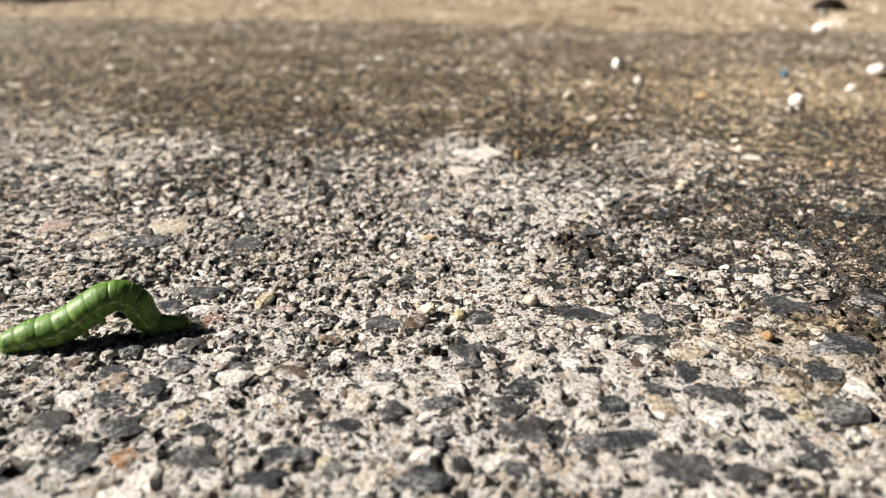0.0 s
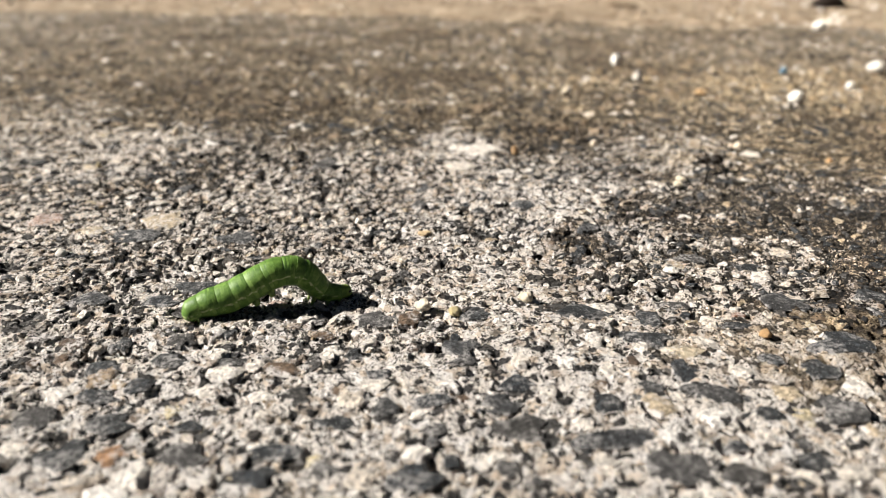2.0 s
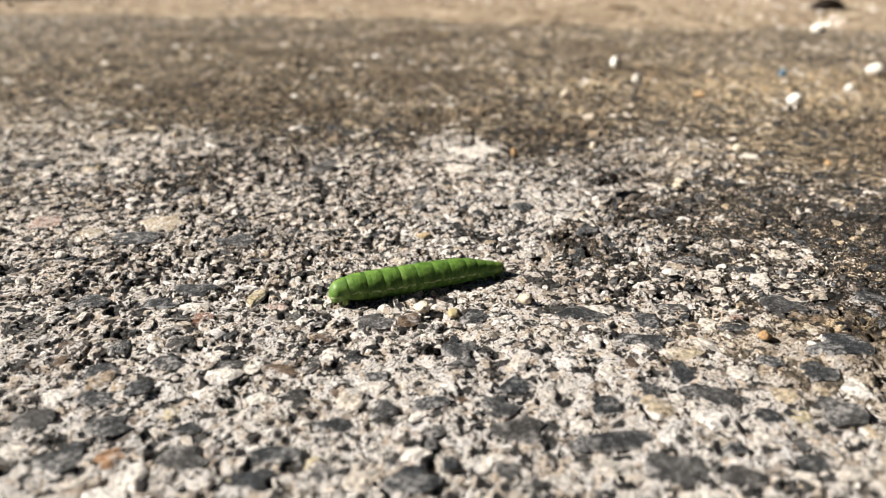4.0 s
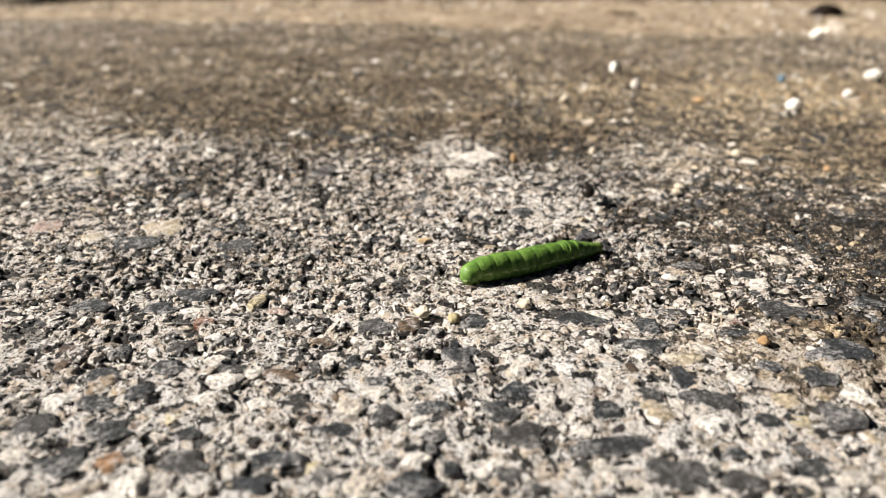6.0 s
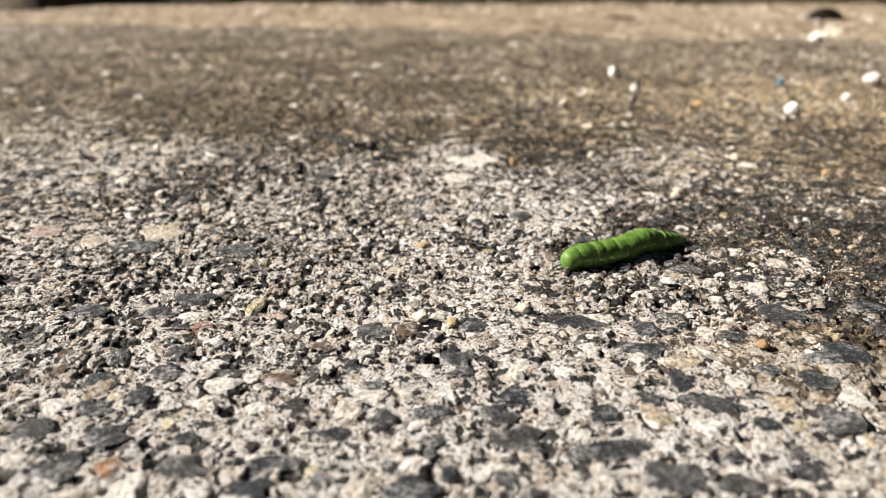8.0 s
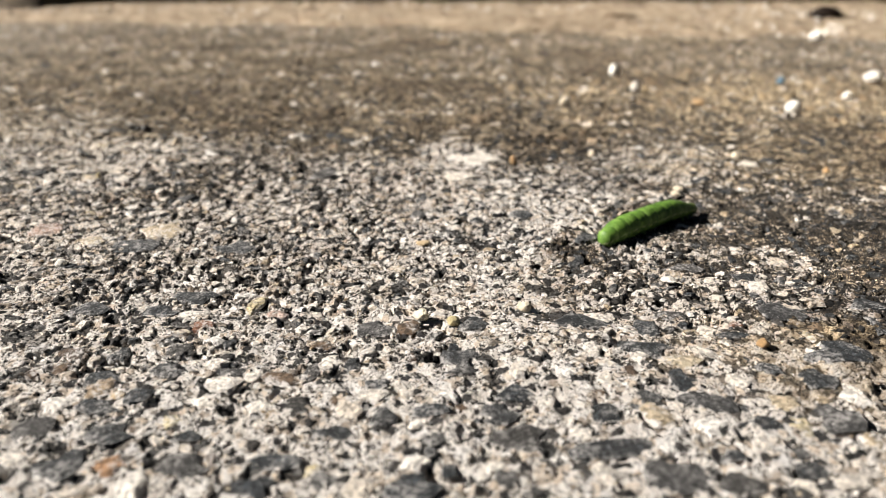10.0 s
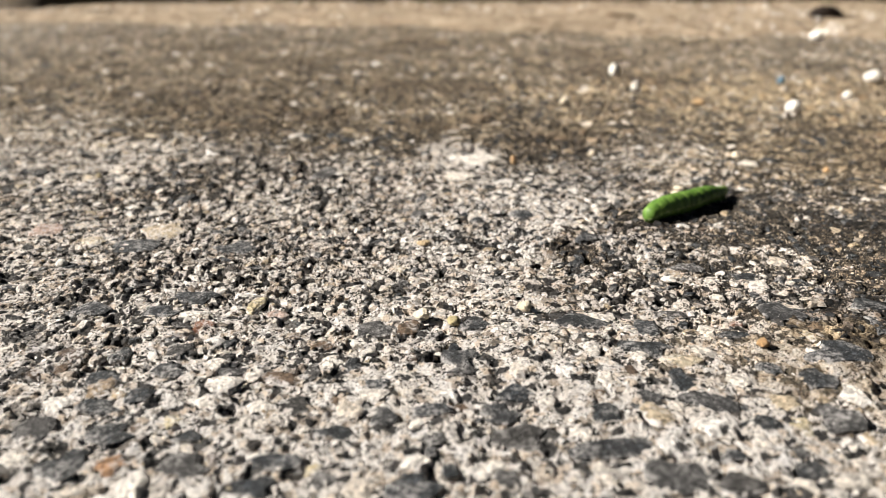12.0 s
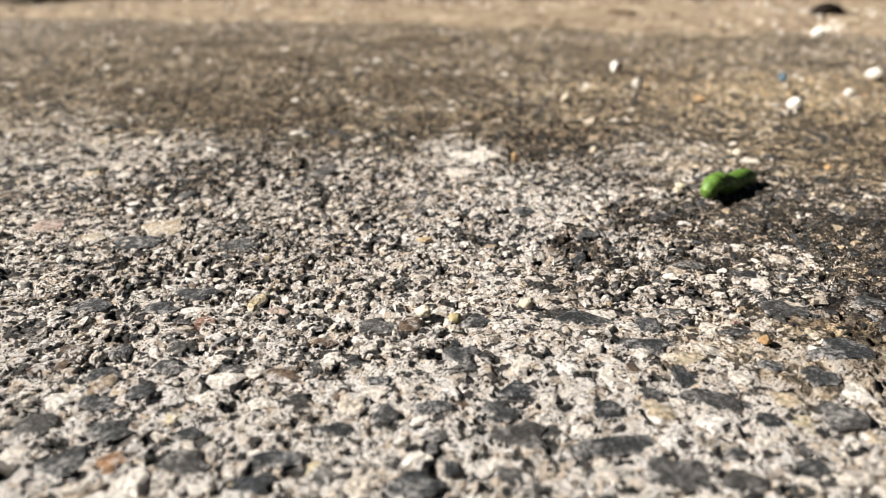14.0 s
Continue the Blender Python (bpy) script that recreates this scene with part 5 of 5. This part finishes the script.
step(11.50, 41.4, 143.9, 38.0, (0.1, 2.3, 4.6, 7.0, 9.3, 11.7, 14.0, 16.4, 18.7, 21.0, 23.2, 25.2, 27.5), (0.7, 1.5, 2.0, 2.3, 2.6, 2.9, 3.1, 3.3, 3.4, 2.8, 2.0, 0.6, 0.4))
step(11.70, 41.3, 143.8, 39.0, (0.2, 2.5, 4.9, 7.4, 9.8, 12.3, 14.7, 17.2, 19.6, 22.1, 24.5, 26.9, 29.1), (0.7, 1.5, 1.8, 2.0, 2.1, 2.2, 2.3, 2.4, 2.6, 2.7, 2.5, 2.0, 0.9))
step(11.80, 41.6, 144.0, 41.5, (-0.0, 2.5, 5.3, 8.2, 11.0, 13.8, 16.7, 19.5, 22.3, 25.2, 28.0, 30.8, 33.6), (1.7, 2.6, 2.7, 2.7, 2.6, 2.6, 2.5, 2.4, 2.4, 2.2, 1.9, 2.0, 2.3))
step(12.00, 43.1, 146.2, 39.8, (0.3, 2.5, 5.1, 7.7, 10.3, 13.0, 15.6, 18.2, 20.8, 23.4, 26.0, 28.7, 31.3), (1.3, 2.3, 2.4, 2.4, 2.2, 2.1, 1.9, 1.9, 1.9, 1.8, 1.6, 1.5, 1.5))
step(12.10, 45.5, 148.1, 39.0, (0.7, 2.4, 4.5, 6.7, 8.9, 11.1, 13.3, 15.4, 17.6, 19.8, 22.0, 24.0, 26.0), (1.2, 2.1, 2.2, 2.0, 1.9, 1.9, 2.0, 2.1, 2.3, 2.2, 2.1, 1.3, 0.4))
step(12.20, 46.6, 148.6, 39.2, (1.4, 3.1, 4.8, 6.8, 8.8, 10.8, 12.8, 14.8, 16.7, 18.7, 20.6, 22.2, 23.7), (0.7, 1.7, 2.4, 2.5, 2.6, 2.7, 2.8, 3.1, 3.4, 3.4, 3.0, 1.8, 0.6))
step(12.30, 49.3, 151.1, 38.9, (0.9, 2.8, 4.7, 6.7, 8.6, 10.5, 12.4, 14.3, 16.2, 18.2, 20.0, 21.6, 22.5), (0.7, 1.2, 1.7, 2.0, 2.4, 2.9, 3.4, 3.9, 4.3, 4.7, 3.9, 2.8, 1.1))
step(12.40, 51.3, 152.2, 43.7, (1.2, 3.1, 5.0, 7.0, 8.9, 10.7, 12.6, 14.5, 16.4, 18.4, 20.1, 20.4, 21.5), (0.5, 1.2, 1.8, 2.2, 2.7, 3.5, 4.2, 4.8, 5.3, 4.9, 4.0, 2.1, 0.4))
step(12.50, 51.6, 152.1, 48.0, (-0.1, 2.2, 4.5, 6.8, 9.1, 11.1, 13.0, 15.1, 17.3, 19.5, 21.1, 21.5, 23.6), (0.5, 1.0, 1.6, 1.9, 2.2, 3.4, 4.7, 5.8, 5.9, 5.0, 3.6, 1.3, 0.4))
step(12.60, 51.6, 152.6, 47.7, (1.4, 3.6, 5.7, 7.9, 10.0, 12.1, 13.9, 15.0, 17.1, 19.1, 20.2, 21.4, 22.9), (0.5, 1.0, 1.5, 1.8, 2.2, 3.0, 4.2, 6.1, 6.3, 5.7, 3.9, 2.0, 0.4))
step(12.70, 52.2, 153.5, 45.8, (1.4, 3.2, 5.4, 7.5, 9.7, 11.7, 13.8, 15.6, 17.4, 19.4, 20.9, 22.4, 24.2), (0.9, 1.7, 1.8, 1.9, 2.0, 2.6, 3.3, 4.4, 5.2, 4.4, 2.9, 1.3, 0.8))
step(12.80, 53.9, 155.1, 43.0, (1.3, 3.2, 5.2, 7.4, 9.5, 11.6, 13.7, 15.8, 18.0, 20.1, 22.1, 24.1, 26.1), (0.8, 1.7, 2.2, 2.6, 2.9, 3.2, 3.6, 3.7, 3.5, 3.3, 2.6, 1.8, 1.0))
step(12.90, 56.1, 156.6, 46.8, (0.7, 2.9, 5.2, 7.4, 9.7, 11.9, 14.2, 16.5, 18.7, 21.0, 23.2, 25.4, 27.6), (0.4, 0.8, 1.1, 1.3, 1.5, 1.6, 1.7, 1.8, 1.8, 1.6, 1.4, 0.9, 0.4))
step(13.00, 57.7, 155.1, 44.7, (0.7, 2.9, 5.1, 7.3, 9.5, 11.7, 13.9, 16.2, 18.4, 20.6, 22.8, 25.0, 27.1), (0.5, 1.0, 1.4, 1.8, 2.2, 2.3, 2.4, 2.5, 2.2, 2.0, 1.6, 1.0, 0.4))
step(13.20, 59.8, 159.2, 42.0, (1.1, 2.8, 5.1, 7.3, 9.6, 11.9, 14.2, 16.5, 18.7, 20.9, 23.2, 25.5, 27.7), (1.0, 2.3, 2.8, 3.3, 3.4, 3.5, 3.3, 2.8, 2.3, 1.8, 1.3, 0.8, 0.4))
step(13.40, 59.4, 158.1, 40.0, (2.8, 1.6, 0.8, 1.8, 3.8, 5.8, 7.9, 9.9, 11.8, 13.8, 15.9, 17.9, 20.0), (0.3, 1.8, 3.4, 5.2, 5.5, 5.6, 5.3, 4.7, 4.0, 3.5, 3.2, 2.9, 2.7))
step(13.50, 59.3, 157.9, 40.0, (3.3, 1.8, 0.5, 1.5, 3.4, 5.4, 7.4, 9.4, 11.3, 13.3, 15.3, 17.3, 19.3), (0.3, 1.5, 2.8, 4.6, 5.1, 5.3, 5.0, 4.4, 3.8, 3.2, 3.0, 2.7, 2.4))
step(13.60, 59.2, 157.7, 40.0, (2.8, 1.8, 1.2, 1.7, 3.3, 5.2, 7.0, 8.9, 10.7, 12.6, 14.5, 16.3, 18.2), (0.2, 1.5, 3.1, 4.9, 5.6, 5.8, 5.7, 5.3, 4.9, 4.5, 4.3, 4.0, 3.7))
step(13.80, 60.4, 160.1, 42.0, (2.1, 3.1, 4.6, 6.1, 7.6, 9.1, 10.6, 12.2, 13.7, 15.2, 16.7, 18.1, 19.5), (0.8, 1.7, 2.2, 2.6, 2.9, 3.1, 3.3, 3.5, 3.2, 2.8, 2.5, 2.0, 1.4))
step(14.00, 60.0, 161.0, 42.0, (0.7, 2.0, 3.9, 6.1, 8.2, 10.2, 12.2, 14.1, 16.1, 18.0, 20.0, 22.0, 23.9), (0.9, 2.5, 3.1, 2.9, 2.2, 1.6, 1.5, 1.7, 1.9, 1.9, 1.8, 1.5, 1.2))


def back_line(t):
    """Places and directions of the body pieces at t seconds."""
    rows = np.array(STEPS)
    now = [np.interp(t, rows[:, 0], rows[:, k]) for k in range(1, rows.shape[1])]
    tail, heading, nodes = np.array(now[:2]), radians(now[2]), (len(now) - 3) // 2
    ahead = np.array((math.cos(heading), math.sin(heading)))
    side = Vector((-ahead[1], ahead[0], 0))
    # a smooth line through the nodes
    line = np.stack([now[3:3 + nodes], now[3 + nodes:]], 1)
    ends = np.concatenate([2 * line[:1] - line[1:2], line, 2 * line[-1:] - line[-2:-1]])
    u = np.linspace(0, nodes - 1, 241)[:-1]
    i, f = u.astype(int), (u % 1)[:, None]
    p0, p1, p2, p3 = ends[i], ends[i + 1], ends[i + 2], ends[i + 3]
    curve = p1 + 0.5 * f * (p2 - p0 + f * (2 * p0 - 5 * p1 + 4 * p2 - p3 + f * (3 * (p1 - p2) + p3 - p0)))
    run, up = np.append(curve[:, 0], line[-1, 0]), np.append(curve[:, 1], line[-1, 1])
    s = np.concatenate([[0], np.cumsum(np.hypot(np.diff(run), np.diff(up)))])
    s /= s[-1]
    out = []
    for at, r in zip(PLACES, THICK):
        x, z = np.interp(at, s, run), np.interp(at, s, up)
        lo, hi = max(at - 0.035, 0), min(at + 0.035, 1)
        dx, dz = np.interp(hi, s, run) - np.interp(lo, s, run), np.interp(hi, s, up) - np.interp(lo, s, up)
        along = Vector((dx * ahead[0], dx * ahead[1], dz)).normalized()
        g = tail + ahead * x
        floor = 1000 * float(ground_level(g[0] / 1000, g[1] / 1000))
        m = Matrix((along, side, along.cross(side))).transposed().to_4x4()
        out.append(Matrix.Translation(Vector((g[0], g[1], max(z, floor + r * 0.64))) / 1000) @ m)
    return out


# ---- the ant ----
ant = tagged(new("ant"), "small black ant running over the pavement", "ant")


def build_ant():
    def lump(name, x, z, rx, ry, rz):
        bm = bmesh.new()
        bmesh.ops.create_uvsphere(bm, u_segments=14, v_segments=10, radius=1)
        for v in bm.verts:
            v.co = Vector((v.co.x * rx * (1 + 0.15 * v.co.x), v.co.y * ry * 1.3, v.co.z * rz * 1.25)) / 740
        ob = part(name, bm, M_ANT, ant)
        ob.location = (x / 740, 0, z / 740)

    lump("abdomen", -1.9, 1.35, 1.25, 0.85, 0.8)
    lump("waist", -0.55, 1.15, 0.3, 0.22, 0.3)
    lump("thorax", 0.4, 1.3, 0.95, 0.5, 0.52)
    lump("head", 1.85, 1.4, 0.72, 0.6, 0.5)
    for side in (-1, 1):
        for at, reach in ((0.9, 1.5), (0.4, 0.1), (-0.1, -1.6)):
            pts = [(at, side * 0.3, 1.1), (at + reach * 0.45, side * 1.3, 2.0), (at + reach * 0.85, side * 2.1, 0.6), (at + reach * 1.1, side * 2.5, 0.05)]
            part("leg", rod([tuple(c / 740 for c in p) for p in pts], [0.00022, 0.0002, 0.00015, 0.00009], 6), M_ANT, ant)
        pts = [(2.3, side * 0.25, 1.6), (2.9, side * 0.8, 2.1), (3.9, side * 1.0, 1.5)]
        part("antenna", rod([tuple(c / 740 for c in p) for p in pts], [0.00015, 0.00013, 0.0001], 6), M_ANT, ant)


build_ant()
ANT_WAY = [
    (0.0, 123.5, 189.5),
    (0.8, 102.4, 187.6),
    (1.6, 81.2, 185.5),
    (2.2, 62.0, 176.7),
    (2.5, 53.8, 174.0),
    (2.6, 47.4, 170.2),
    (2.7, 45.5, 169.7),
    (2.8, 41.8, 166.5),
    (2.9, 41.0, 166.1),
    (3.2, 40.7, 165.5),
    (4.2, 36.3, 160.5),
    (5.3, 32.8, 157.9),
    (6.0, 32.8, 159.5),
    (6.2, 33.8, 164.9),
    (6.4, 33.4, 166.9),
    (6.6, 27.6, 173.7),
    (6.8, 20.9, 180.1),
    (7.0, 13.6, 186.8),
    (7.2, 5.0, 190.3),
    (7.6, -7.4, 196.3),
    (8.2, -29.8, 207.2),
    (10.3, -106.6, 233.4),
    (14.0, -254.2, 254.3),
]


def motions():
    times = [k / 10 for k in range(141)]
    lines_of_rings = [back_line(t) for t in times]
    for k, ring in enumerate(BODY):
        walk(ring, [(t, poses[k]) for t, poses in zip(times, lines_of_rings)])
    way = np.array(ANT_WAY)
    rows, heading = [], None
    for t, x, y in ANT_WAY:
        later = min(t + 0.35, 14.0)
        dx = np.interp(later, way[:, 0], way[:, 1]) - np.interp(max(t - 0.35, 0), way[:, 0], way[:, 1])
        dy = np.interp(later, way[:, 0], way[:, 2]) - np.interp(max(t - 0.35, 0), way[:, 0], way[:, 2])
        heading = math.degrees(math.atan2(dy, dx)) % 360
        z = float(ground_level(np.array(x / 1000), np.array(y / 1000))) + 0.0015
        rows.append((t, pose(x / 1000, y / 1000, z, 0, 0, heading)))
    walk(ant, rows)


motions()
